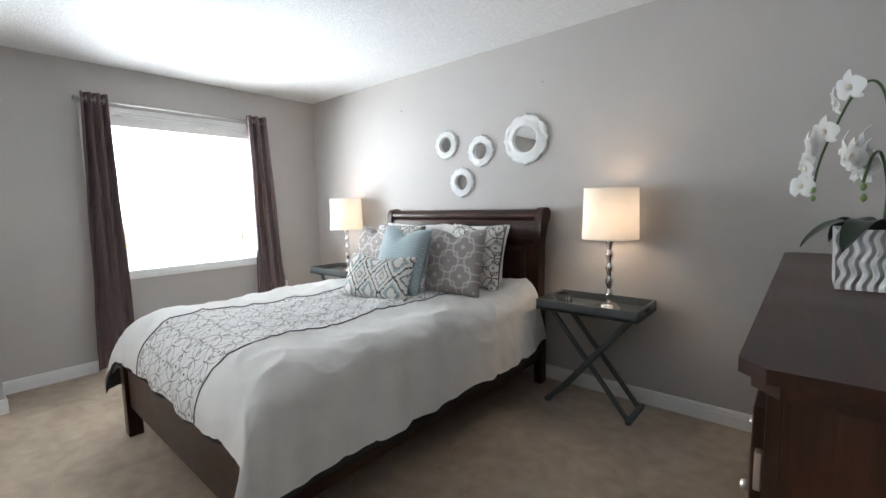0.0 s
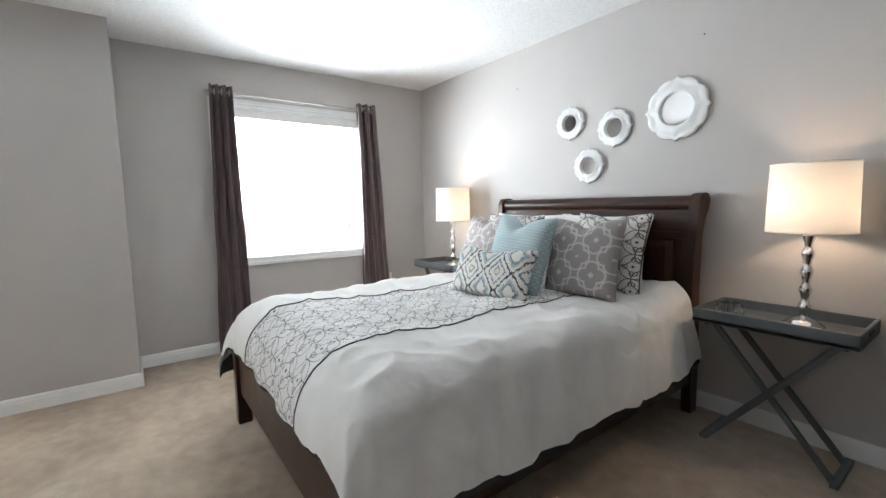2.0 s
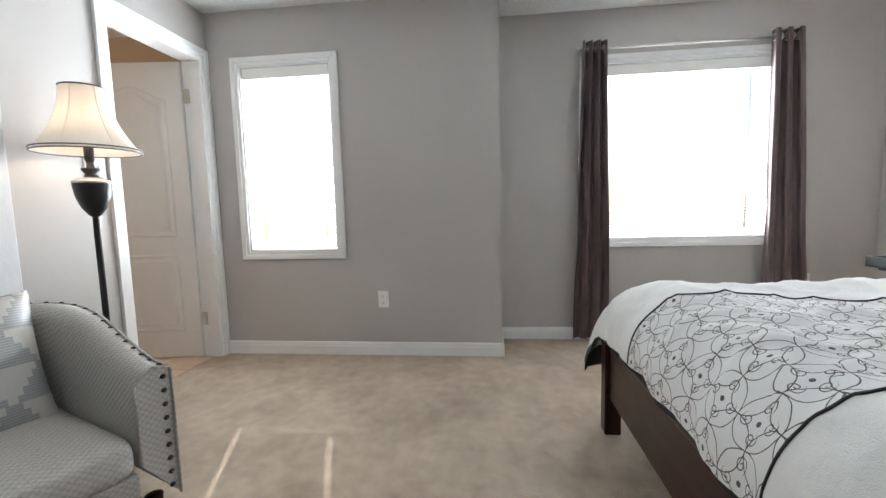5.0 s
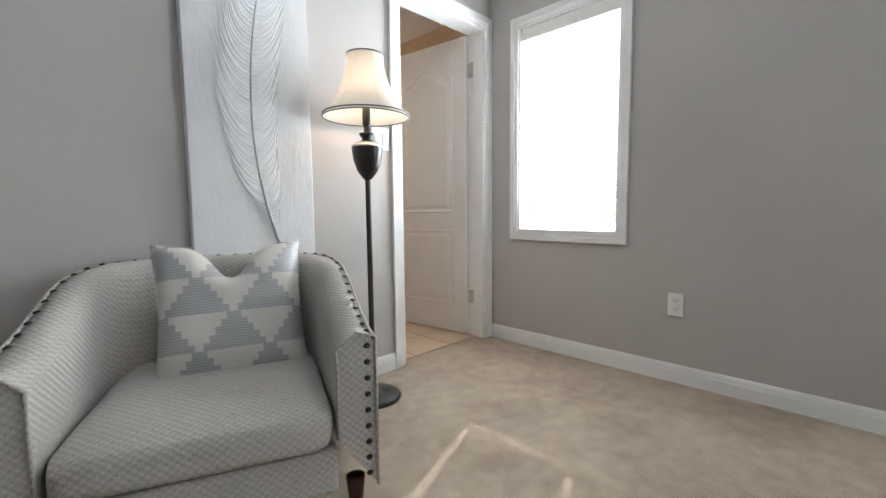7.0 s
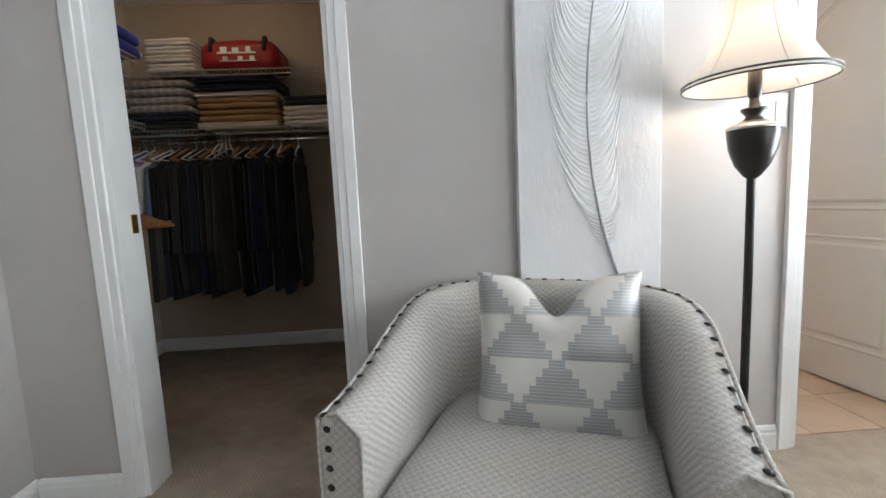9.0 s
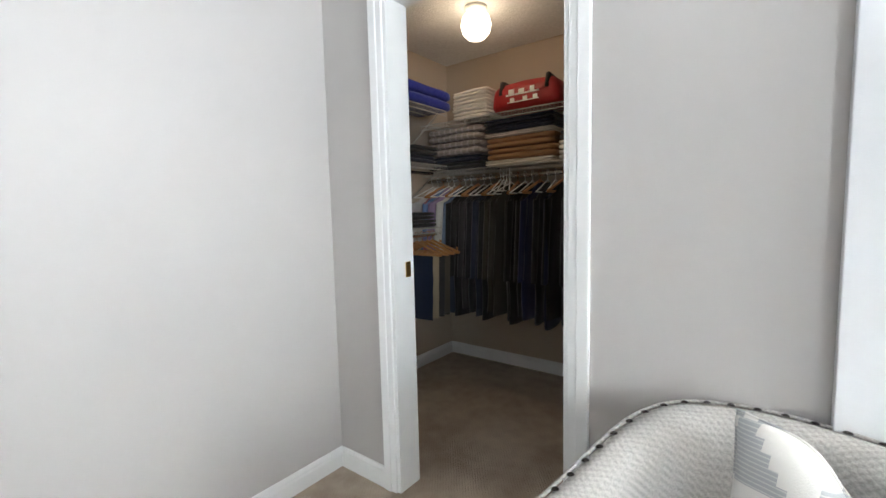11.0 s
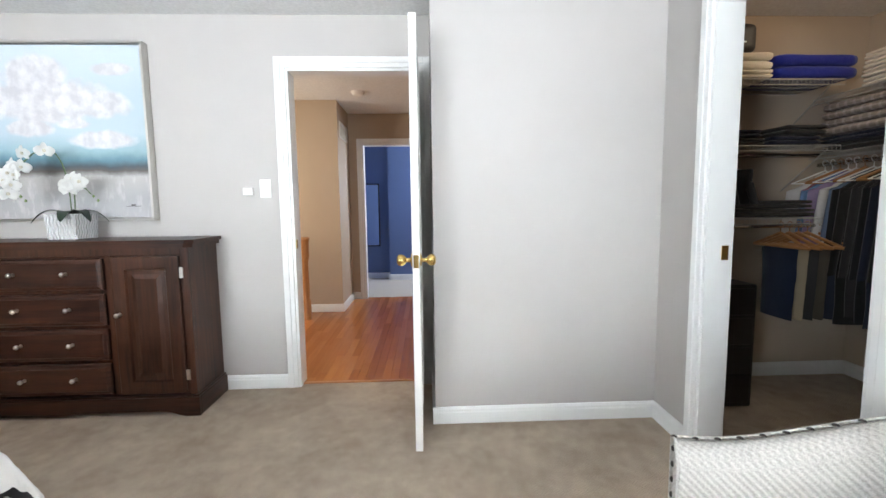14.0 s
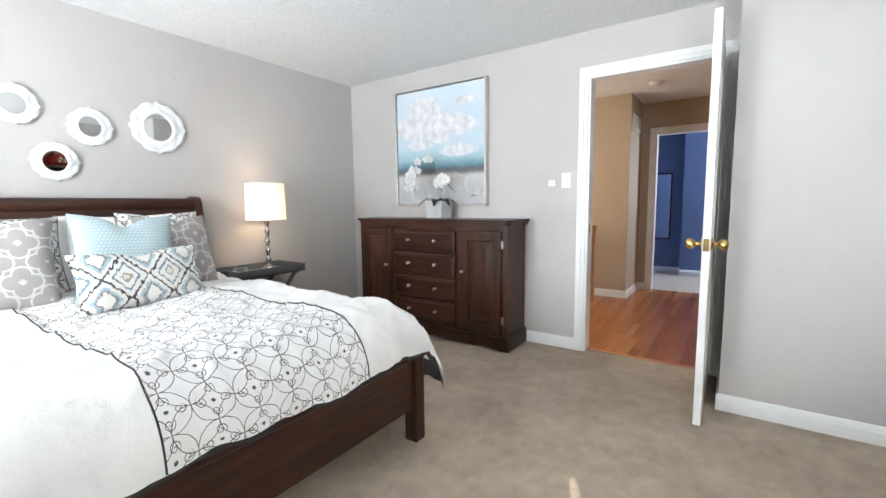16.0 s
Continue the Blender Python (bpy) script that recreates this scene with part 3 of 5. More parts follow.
w1, a, b, c, d = window("window_1", XW, 0.728, 2.0, 0.75, 1.995, 0.1, 0.05, (), "white framed double casement window above the bed side")
blind(XW - 0.025, a, b, c, d, 0.03, (0.9, 1.364, 1.83), "white slatted blind lowered over the wide window")
w2, a, b, c, d = window("window_2", XJ, -1.653, -1.012, 0.738, 2.0, 0.12, 0.05, (), "white framed narrow window with a lowered blind")
blind(XJ - 0.025, a, b, c, d, 0.045, (-1.545, -1.1), "white slatted blind lowered over the narrow window")

rod = thing("curtain_rod", "thin brushed nickel curtain rod with ball ends", "curtain rod")
part("rod", tube([(-4.12, 0.66, 2.07), (-4.12, 2.075, 2.07)], 0.008, 12), NICKEL, rod, smooth=True)
for y in (0.65, 2.085):
    part("finial", lathe([(0.001, -0.016), (0.011, -0.012), (0.016, 0), (0.011, 0.012), (0.001, 0.016)], 16, (-4.12, y, 2.07)), NICKEL, rod, smooth=True)
for y in (0.69, 2.05):
    part("bracket", boxes((XW, -4.12, y - 0.006, y + 0.006, 2.051, 2.061), (XW, XW + 0.006, y - 0.012, y + 0.012, 2.03, 2.085)), NICKEL, rod)


def curtain(y0, y1, y0b, y1b, folds, seed, label):
    t = thing("curtain", label, "curtain", group="curtains at the wide window")
    rng = random.Random(seed)
    ph = rng.random() * 6

    def fn(u, v):
        z = 0.03 + v * 2.09
        k = 1 - v
        lo, hi = y0 + (y0b - y0) * k, y1 + (y1b - y1) * k
        amp = 0.034 - 0.008 * k
        wob = noise.noise(Vector((u * 3, z * 1.4, seed))) * 0.03 * (k + 0.2)
        return (-4.12 + amp * math.sin(u * folds * 2 * math.pi + ph) + wob, lo + (hi - lo) * u + 0.012 * math.sin(u * folds * 4 * math.pi + 1) + noise.noise(Vector((z * 2, u * 2, seed + 3))) * 0.015 * k, z)
    part("panel", grid(96, 60, fn), CURTAIN, t, smooth=True)
    for i in range(int(folds * 2)):
        u = (i + 0.5) / (folds * 2)
        y = y0 + (y1 - y0) * u
        bm = bmesh.new()
        n = 16
        pts = [(-4.12 + 0.021 * math.cos(6.2832 * j / n), y, 2.07 + 0.021 * math.sin(6.2832 * j / n)) for j in range(n + 1)]
        part("grommet", tube(pts, 0.005, 6), NICKEL, t, smooth=True)
    return t


curtain(0.675, 0.83, 0.61, 0.87, 3, 1, "plum brown satin curtain drawn to one side in deep folds")
curtain(1.89, 2.07, 1.9, 2.19, 2.5, 2, "plum brown satin curtain drawn aside near the room's corner")

# ---- bed ----
bed = thing("bed", "queen sleigh bed in dark stained wood with panelled headboard", "bed", Matrix.Diagonal((1, 1, 0.975, 1)))
XL, XR = -2.9, -1.39
# headboard: rolled top, rails, stiles and raised panels
roll = []
for i in range(15):
    f = i / 14 * math.pi * 1.45
    roll.append((2.585 + 0.046 * math.cos(f - 0.6), 1.185 + 0.046 * math.sin(f - 0.6)))
top_pts = [(2.535, 1.03), (2.575, 1.03)] + [(2.575, 1.13)] + roll[2:] + [(2.545, 1.13)]
smooth_by_angle(part("top_roll", extrude_profile(top_pts, 0, XL + 0.05, XR - 0.05), WOOD_X, bed))
part("rail", boxes((XL + 0.05, XR - 0.05, 2.535, 2.575, 0.99, 1.03), (XL + 0.05, XR - 0.05, 2.535, 2.575, 0.3, 0.5), bevel=0.004), WOOD_X, bed)
pw = (XR - XL - 0.1 - 4 * 0.07) / 3
for i in range(4):
    x = XL + 0.05 + i * (pw + 0.07)
    part("stile", boxes((x, x + 0.07, 2.535, 2.575, 0.5, 0.99), bevel=0.004), WOOD_Z, bed)
for i in range(3):
    x = XL + 0.12 + i * (pw + 0.07)
    bm = bmesh.new()
    loops = []
    for ins, yy in ((0, 2.556), (0.008, 2.546), (0.02, 2.556), (0.05, 2.544), (0.056, 2.542)):
        loops.append([bm.verts.new((px, yy, pz)) for px, pz in ((x + ins, 0.5 + ins), (x + pw - ins, 0.5 + ins), (x + pw - ins, 0.99 - ins), (x + ins, 0.99 - ins))])
    for p, q in zip(loops, loops[1:]):
        for j in range(4):
            bm.faces.new((p[j], p[(j + 1) % 4], q[(j + 1) % 4], q[j]))
    bm.faces.new(loops[-1])
    part("panel", bm, WOOD_Z, bed)
post = [(2.53, 0), (2.6, 0), (2.6, 0.3), (2.575, 0.7), (2.585, 1.0), (2.61, 1.1), (2.655, 1.17), (2.66, 1.21), (2.64, 1.238), (2.6, 1.245), (2.555, 1.235), (2.53, 1.2), (2.522, 1.12), (2.5, 0.95), (2.49, 0.7), (2.51, 0.35)]
for x in (XL, XR - 0.05):
    smooth_by_angle(part("post", extrude_profile(post, 0, x, x + 0.05), WOOD_Z, bed), 50)
# footboard and rails
part("footboard", boxes((XL + 0.06, XR - 0.06, 0.535, 0.565, 0.17, 0.41), bevel=0.004), WOOD_X, bed)
part("foot_cap", boxes((XL + 0.06, XR - 0.06, 0.527, 0.575, 0.41, 0.432), bevel=0.006), WOOD_X, bed)
for x in (XL, XR - 0.07):
    part("leg", boxes((x, x + 0.07, 0.515, 0.585, 0, 0.43), bevel=0.005), WOOD_Z, bed)
for x in (XL + 0.01, XR - 0.04):
    part("side_rail", boxes((x, x + 0.03, 0.575, 2.54, 0.17, 0.38), bevel=0.004), WOOD_Y, bed)
part("slats", boxes((XL + 0.05, XR - 0.05, 0.6, 2.5, 0.3, 0.33)), WOOD_X, bed)
mat_ = thing("mattress", "white mattress under the duvet on the bed frame", "mattress")
part("body", boxes((XL + 0.06, XR - 0.06, 0.6, 2.5, 0.33, 0.63), bevel=0.04), COTTON, mat_, smooth=True)

# duvet, draped over three edges
DX0, DX1, DY0, DTOP = -2.87, -1.41, 0.635, 0.675


def drape(d, r=0.12, flare=0.22):
    """Outward shift and drop of cloth that hangs d past an edge."""
    if d <= 0:
        return 0.0, 0.0
    q = r * math.pi / 2
    if d < q:
        return r * math.sin(d / r), r * (1 - math.cos(d / r))
    return r + (d - q) * flare, r + (d - q)


def duvet_point(s, t, thick=0.0):
    ex = max(DX0 + 0.1 - s, s - (DX1 - 0.1), 0)
    ey = max(DY0 + 0.12 - t, 0)
    side = -1 if s < DX0 + 0.1 else 1
    ox, dx = drape(ex, 0.13, 0.24)
    oy, dy = drape(ey, 0.24, 0.16)
    x = min(max(s, DX0 + 0.1), DX1 - 0.1) + side * ox
    y = max(t, DY0 + 0.12) - oy - 0.25 * min(dx, dy)
    lift = 0.05 * math.exp(-((t - 2.5) / 0.25) ** 2)
    puff = 0.024 * noise.noise(Vector((s * 2.2, t * 2.2, 3))) + 0.008 * noise.noise(Vector((s * 7, t * 7, 5)))
    z = DTOP - math.hypot(dx, dy) + (0.12 * min(dx, dy)) + lift + puff
    hang = min(1.0, (dx + dy) / 0.2)
    fold = noise.noise(Vector((s * 1.2, t * 5.5 + 0.6 * dx, 9))) * 0.035 + noise.noise(Vector((s * 3, t * 13, 2))) * 0.012
    fold_y = noise.noise(Vector((s * 6, t * 1.2, 4))) * 0.02
    ridge = 0.015 * (1 - abs(noise.noise(Vector((s * 4.3 + t * 2, t * 3.3 - s, 7))))) ** 7 + 0.01 * (1 - abs(noise.noise(Vector((s * 2 - t * 6, t * 2 + s * 5, 17))))) ** 8
    if dx > 0.02:
        x += side * fold * hang
    if dy > 0.02:
        y += fold_y * hang
    return Vector((x, y, z + ridge - thick))


SW0, SE0, TF0, TH0 = DX0 - 0.36, DX1 + 0.36, DY0 - 0.265, 2.47
duvet = thing("duvet", "puffy white cotton duvet with an embroidered scroll band and dark lining", "duvet")
RX0, RX1 = -2.52, -1.77


def sheet(s0, s1, t0, t1, nu, nv, off=0.0):
    return grid(nu, nv, lambda u, v: duvet_point(s0 + (s1 - s0) * u, t0 + (t1 - t0) * v, off))


part("side_panel", sheet(SW0, RX0, TF0, TH0, 56, 130), COTTON, duvet, smooth=True)
band = part("embroidered_band", sheet(RX0, RX1, TF0, TH0, 60, 130), RUNNER, duvet, "white band embroidered with dark scrolls", smooth=True)
uvl = band.data.uv_layers.new(name="cloth")
for lp in band.data.loops:
    i, j = divmod(lp.vertex_index, 131)
    uvl.data[lp.index].uv = (RX0 + (RX1 - RX0) * i / 60, TF0 + (TH0 - TF0) * j / 130)
part("side_panel", sheet(RX1, SE0, TF0, TH0, 60, 130), COTTON, duvet, smooth=True)
for s in (RX0, RX1):
    part("piping", tube([duvet_point(s, TF0 + (TH0 - TF0) * i / 120) + Vector((0, 0, 0.003)) for i in range(121)], 0.003, 6), LINING, duvet, "charcoal piping", smooth=True)


def hem(s0, s1, t0, t1, nu, nv):
    mid = Vector(((DX0 + DX1) / 2, 1.6, 0))

    def fn(u, v):
        p = duvet_point(s0 + (s1 - s0) * u, t0 + (t1 - t0) * v)
        q = mid - p
        q.z = 0
        return p + q.normalized() * 0.014
    return grid(nu, nv, fn)


for s0, s1, t0, t1, nu, nv in ((SW0 - 0.025, SW0 + 0.09, TF0 - 0.02, TH0, 8, 130), (SE0 - 0.09, SE0 + 0.025, TF0 - 0.02, TH0, 8, 130), (SW0 + 0.09, SE0 - 0.09, TF0 - 0.02, TF0 + 0.06, 110, 6)):
    part("lining", hem(s0, s1, t0, t1, nu, nv), LINING, duvet, "charcoal grey lining along the hem", smooth=True)


# ---- pillows ----
def pillow(label, m, w, h, d, mat, group="pillows on the bed", pinch=0.0, back=None, pipe=None):
    t = thing("pillow", label, "pillow", m, group)
    bm = bmesh.new()

    def side(sg):
        def fn(u, v):
            a, b = 2 * u - 1, 2 * v - 1
            ia = 1 - 0.075 * (1 - b * b) ** 1.0 * abs(a) ** 3
            ib = 1 - 0.075 * (1 - a * a) ** 1.0 * abs(b) ** 3
            x, z = a * w / 2 * ia, b * h / 2 * ib
            th = max(0.0, (1 - a ** 4) * (1 - b ** 4)) ** 0.5 * d / 2
            dent = 0.0
            if pinch:
                dent = pinch * math.exp(-(a / 0.3) ** 2) * max(0, b) ** 2
                th *= 1 - 0.5 * math.exp(-(a / 0.25) ** 2) * max(0, b) ** 3
            wr = 0.006 * noise.noise(Vector((x * 14, z * 14, sg * 2 + w * 9))) * (1 - a ** 8) * (1 - b ** 8)
            return (x, sg * (th + wr + 0.002), z - dent)
        return fn
    part("cover", grid(30, 30, side(-1)), mat, t, smooth=True)
    part("back_cover", grid(16, 16, side(1)), back or mat, t, smooth=True)
    edge = []
    f = side(-1)
    for i in range(31):
        edge.append(f(i / 30, 0))
    for i in range(1, 31):
        edge.append(f(1, i / 30))
    for i in range(1, 31):
        edge.append(f(1 - i / 30, 1))
    for i in range(1, 31):
        edge.append(f(0, 1 - i / 30))
    part("seam", tube([(p[0], 0, p[2]) for p in edge], 0.004, 6), pipe or mat, t, smooth=True)
    return t


BT = 0.66
pillow("white cotton sleeping pillow against the headboard", pose(-2.5, 2.43, BT + 0.22, -14), 0.68, 0.44, 0.14, COTTON)
pillow("white cotton sleeping pillow propped behind the others", pose(-1.92, 2.44, BT + 0.22, -14), 0.62, 0.44, 0.14, COTTON)
pillow("white scroll embroidered square pillow with charcoal edge", pose(-1.765, 2.29, BT + 0.225, -13, 0, -3), 0.46, 0.46, 0.13, SCROLL, pinch=0.03, back=LINING, pipe=LINING)
pillow("white scroll embroidered square pillow behind a greige one", pose(-2.5, 2.27, BT + 0.22, -13, 0, 3), 0.5, 0.44, 0.13, SCROLL, back=LINING, pipe=LINING)
pillow("greige quatrefoil pattern square pillow", pose(-1.775, 2.08, BT + 0.21, -16, 0, 7), 0.42, 0.44, 0.14, QUATRE, pinch=0.04)
pillow("greige quatrefoil pattern square pillow behind an aqua one", pose(-2.56, 2.08, BT + 0.215, -16, 0, -7), 0.46, 0.45, 0.14, QUATRE, pinch=0.04)
pillow("pale aqua woven square pillow in the middle", pose(-2.09, 1.91, BT + 0.225, -18, 3, -4), 0.45, 0.45, 0.14, AQUA, pinch=0.05)
pillow("grey and blue ikat print lumbar pillow in front", pose(-2.1, 1.71, BT + 0.135, -22, 0, 4), 0.56, 0.29, 0.13, IKAT, pinch=0.025)


# ---- tray tables and table lamps ----
def tray_table(m, label):
    t = thing("tray_table", label, "side table", m, "tray tables beside the bed")
    L, D, z = 0.295, 0.185, 0.6
    part("tray", boxes((-L, L, -D, D, z, z + 0.012)), GREY_PAINT, t)
    for x0, x1, y0, y1 in ((-L, L, -D, -D + 0.014), (-L, L, D - 0.014, D), (-L, -L + 0.014, -D + 0.014, D - 0.014), (L - 0.014, L, -D + 0.014, D - 0.014)):
        part("tray_side", boxes((x0, x1, y0, y1, z - 0.005, z + 0.058), bevel=0.003), GREY_PAINT, t)
    for sx in (-1, 1):
        part("grip", boxes((sx * L - 0.0035, sx * L + 0.0035, -0.045, 0.045, z + 0.028, z + 0.044)), DARK_SLOT, t)
    for y, k in ((-0.13, 1), (0.13, 1), (-0.1, -1), (0.1, -1)):
        bm = boxes((-0.012, 0.012, -0.011, 0.011, -0.378, 0.378), bevel=0.002)
        bmesh.ops.transform(bm, matrix=pose(0, y, 0.3, 0, k * 39, 0), verts=bm.verts)
        part("leg", bm, GREY_PAINT, t)
    for x in (-0.245, 0.245):
        part("foot_bar", boxes((x - 0.015, x + 0.015, -0.14, 0.14, 0, 0.024), bevel=0.003), GREY_PAINT, t)
        part("top_bar", boxes((x - 0.012, x + 0.012, -0.14, 0.14, 0.576, 0.6)), GREY_PAINT, t)
    return t


tray_table(pose(-1.0, 2.465, 0), "slate grey tray table on crossed legs")
tray_table(pose(-3.5, 2.465, 0), "slate grey tray table on crossed legs in the corner")


def table_lamp(m, label):
    t = thing("table_lamp", label, "table lamp", m, "lit lamps beside the bed")
    part("foot", lathe([(0.001, 0), (0.075, 0), (0.077, 0.008), (0.07, 0.014), (0.055, 0.02), (0.052, 0.028), (0.035, 0.034), (0.02, 0.04)], 32), CHROME, t, smooth=True)
    prof = [(0.02, 0.04)]
    z = 0.04
    for i in range(5):
        prof += [(0.013, z + 0.004), (0.017, z + 0.02), (0.024, z + 0.042), (0.024, z + 0.05), (0.017, z + 0.066), (0.013, z + 0.074)]
        z += 0.0755
    prof += [(0.008, z + 0.006), (0.008, z + 0.08), (0.001, z + 0.08)]
    part("stem", lathe(prof, 24), CHROME, t, "beaded chrome stem", True)
    sh = lathe([(0.16, 0.405), (0.153, 0.685)], 48)
    part("shade", sh, SHADE, t, "ivory linen drum shade", True)
    for r, zz in ((0.16, 0.405), (0.153, 0.685)):
        n = 40
        part("rim", tube([(r * math.cos(6.28319 * i / n), r * math.sin(6.28319 * i / n), zz) for i in range(n + 1)], 0.003, 6), SHADE, t)
    part("spider", boxes((-0.152, 0.152, -0.002, 0.002, 0.66, 0.664), (-0.002, 0.002, -0.152, 0.152, 0.655, 0.659)), NICKEL, t)
    return t


table_lamp(pose(-0.92, 2.47, 0.612) @ Matrix.Diagonal((0.97, 0.97, 1.03, 1)), "lit table lamp with drum shade on the tray table")
table_lamp(pose(-3.45, 2.49, 0.612) @ Matrix.Diagonal((0.97, 0.97, 1.03, 1)), "lit table lamp with drum shade in the corner")
dish = thing("candle_holder", "small ribbed clear glass candle holder on the tray table", "candle holder", pose(-1.19, 2.42, 0.612))
bm = bmesh.new()
n = 40
ringsv = []
for r, z in ((0.028, 0), (0.045, 0.008), (0.05, 0.025), (0.043, 0.045), (0.03, 0.055), (0.024, 0.05), (0.026, 0.02), (0.001, 0.018)):
    r, z = r * 1.2, z * 1.25
    ringsv.append([bm.verts.new((r * (1 + 0.06 * math.cos(i * math.pi)) * math.cos(6.28319 * i / n), r * (1 + 0.06 * math.cos(i * math.pi)) * math.sin(6.28319 * i / n), z)) for i in range(n)])
for p, q in zip(ringsv, ringsv[1:]):
    for j in range(n):
        bm.faces.new((p[j], p[(j + 1) % n], q[(j + 1) % n], q[j]))
bm.faces.new(ringsv[0][::-1])
part("bowl", bm, GLASS, dish)


# ---- wall mirrors ----
def wall_mirror(x, z, R, label):
    t = thing("wall_mirror", label, "mirror", pose(x, YN, z, 90, 0, 0), "scalloped mirrors above the headboard")
    n = 128

    def outline(k, dep):
        pts = []
        for i in range(n):
            a = 2 * math.pi * i / n
            d = abs((math.degrees(a) + 45) % 90 - 45)
            lob = 0.87 + 0.13 * max(0, 1 - d / 12) ** 1.4 + 0.085 * math.sin(math.pi * min(1, max(0, (d - 8) / 37))) ** 0.6
            r = R * (1 + (lob - 1) * min(1.0, max(0.0, (k - 0.5) * 2.2))) * k
            pts.append((r * math.cos(a), r * math.sin(a), dep))
        return pts
    bm = bmesh.new()
    prof = [(1.0, 0.001), (1.0, 0.014), (0.96, 0.02), (0.9, 0.017), (0.84, 0.022), (0.76, 0.016), (0.7, 0.021), (0.62, 0.02), (0.56, 0.026), (0.51, 0.024), (0.49, 0.012), (0.49, 0.006)]
    loops = []
    for kk, dd in prof:
        lp = []
        for i, (px, py, pz) in enumerate(outline(kk, dd)):
            a = 2 * math.pi * i / n
            rel = 0.004 * math.cos(8 * a) * math.cos(18 * kk) * (1 if 0.6 < kk < 0.95 else 0)
            lp.append(bm.verts.new((px, py, pz + rel)))
        loops.append(lp)
    for p, q in zip(loops, loops[1:]):
        for j in range(n):
            bm.faces.new((p[j], p[(j + 1) % n], q[(j + 1) % n], q[j]))
    part("frame", bm, WHITE, t, "white carved scalloped frame", True)
    g = bmesh.new()
    bmesh.ops.create_circle(g, cap_ends=True, segments=48, radius=R * 0.5, matrix=Matrix.Translation((0, 0, 0.008)))
    part("glass", g, MIRROR, t)


wall_mirror(-2.31, 1.724, 0.118, "small round mirror in a white scalloped frame")
wall_mirror(-1.97, 1.643, 0.122, "small round mirror in a white scalloped frame")
wall_mirror(-2.155, 1.417, 0.12, "small round mirror in a white scalloped frame")
wall_mirror(-1.584, 1.688, 0.182, "large round mirror in a white scalloped frame")

# ---- dresser ----
dr = thing("dresser", "dark stained wooden dresser with four drawers between two doors", "dresser")
DX, DXB, DA, DB = -0.085, 0.24, 0.705, 2.24


def top_outline(g):
    c = 0.035
    return [(DXB, DA - g), (DX - g + c, DA - g), (DX - g, DA - g + c), (DX - g, DB + g - c), (DX - g + c, DB + g), (DXB, DB + g)]


part("top", extrude_profile(top_outline(0.035), 2, 0.993, 1.015), WOOD_Y, dr)
part("top_moulding", extrude_profile(top_outline(0.02), 2, 0.97, 0.993), WOOD_Y, dr)
part("body", boxes((DX + 0.02, DXB, DA + 0.001, DB - 0.001, 0.11, 0.97)), WOOD_Z, dr)
part("face_frame", boxes((DX, DX + 0.02, DA, DA + 0.045, 0.11, 0.97), (DX, DX + 0.02, DB - 0.045, DB, 0.11, 0.97), (DX, DX + 0.02, DA + 0.045, DB - 0.045, 0.93, 0.97), bevel=0.002), WOOD_Z, dr)
bm = bmesh.new()
n = 40
bpts = []
for i in range(n + 1):
    f = i / n
    y = DA - 0.02 + (DB - DA + 0.04) * f
    e = min(f, 1 - f)
    bpts.append((y, 0.0 if e < 0.06 else 0.03 * min(1, (e - 0.06) / 0.05) * (1 - 0.4 * math.exp(-((f - 0.5) / 0.05) ** 2))))
outl = bpts + [(bpts[-1][0], 0.11), (bpts[0][0], 0.11)]
part("plinth", extrude_profile(outl, 0, DX - 0.022, DX + 0.0), WOOD_Y, dr)
for y0, y1 in ((DA - 0.02, DA), (DB, DB + 0.02)):
    part("plinth_side", boxes((DX, DXB, y0, y1, 0, 0.11), bevel=0.003), WOOD_X, dr)
part("plinth_bead", boxes((DX - 0.016, DXB, DA - 0.014, DB + 0.014, 0.11, 0.122), bevel=0.004), WOOD_Y, dr)


def raised(x, y0, y1, z0, z1, steps):
    bm = bmesh.new()
    loops = []
    for ins, dep in steps:
        loops.append([bm.verts.new((x - dep, a, b)) for a, b in ((y0 + ins, z0 + ins), (y1 - ins, z0 + ins), (y1 - ins, z1 - ins), (y0 + ins, z1 - ins))])
    for p, q in zip(loops, loops[1:]):
        for j in range(4):
            bm.faces.new((p[j], p[(j + 1) % 4], q[(j + 1) % 4], q[j]))
    bm.faces.new(loops[-1])
    return bm


def knob(parent, x, y, z):
    kb = lathe([(0.001, 0), (0.012, 0), (0.006, 0.006), (0.005, 0.016), (0.011, 0.02), (0.014, 0.028), (0.009, 0.036), (0.001, 0.037)], 14)
    o = part("knob", kb, NICKEL, parent, "ribbed pewter knob", True)
    o.matrix_local = pose(x, y, z, 0, -90, 0)


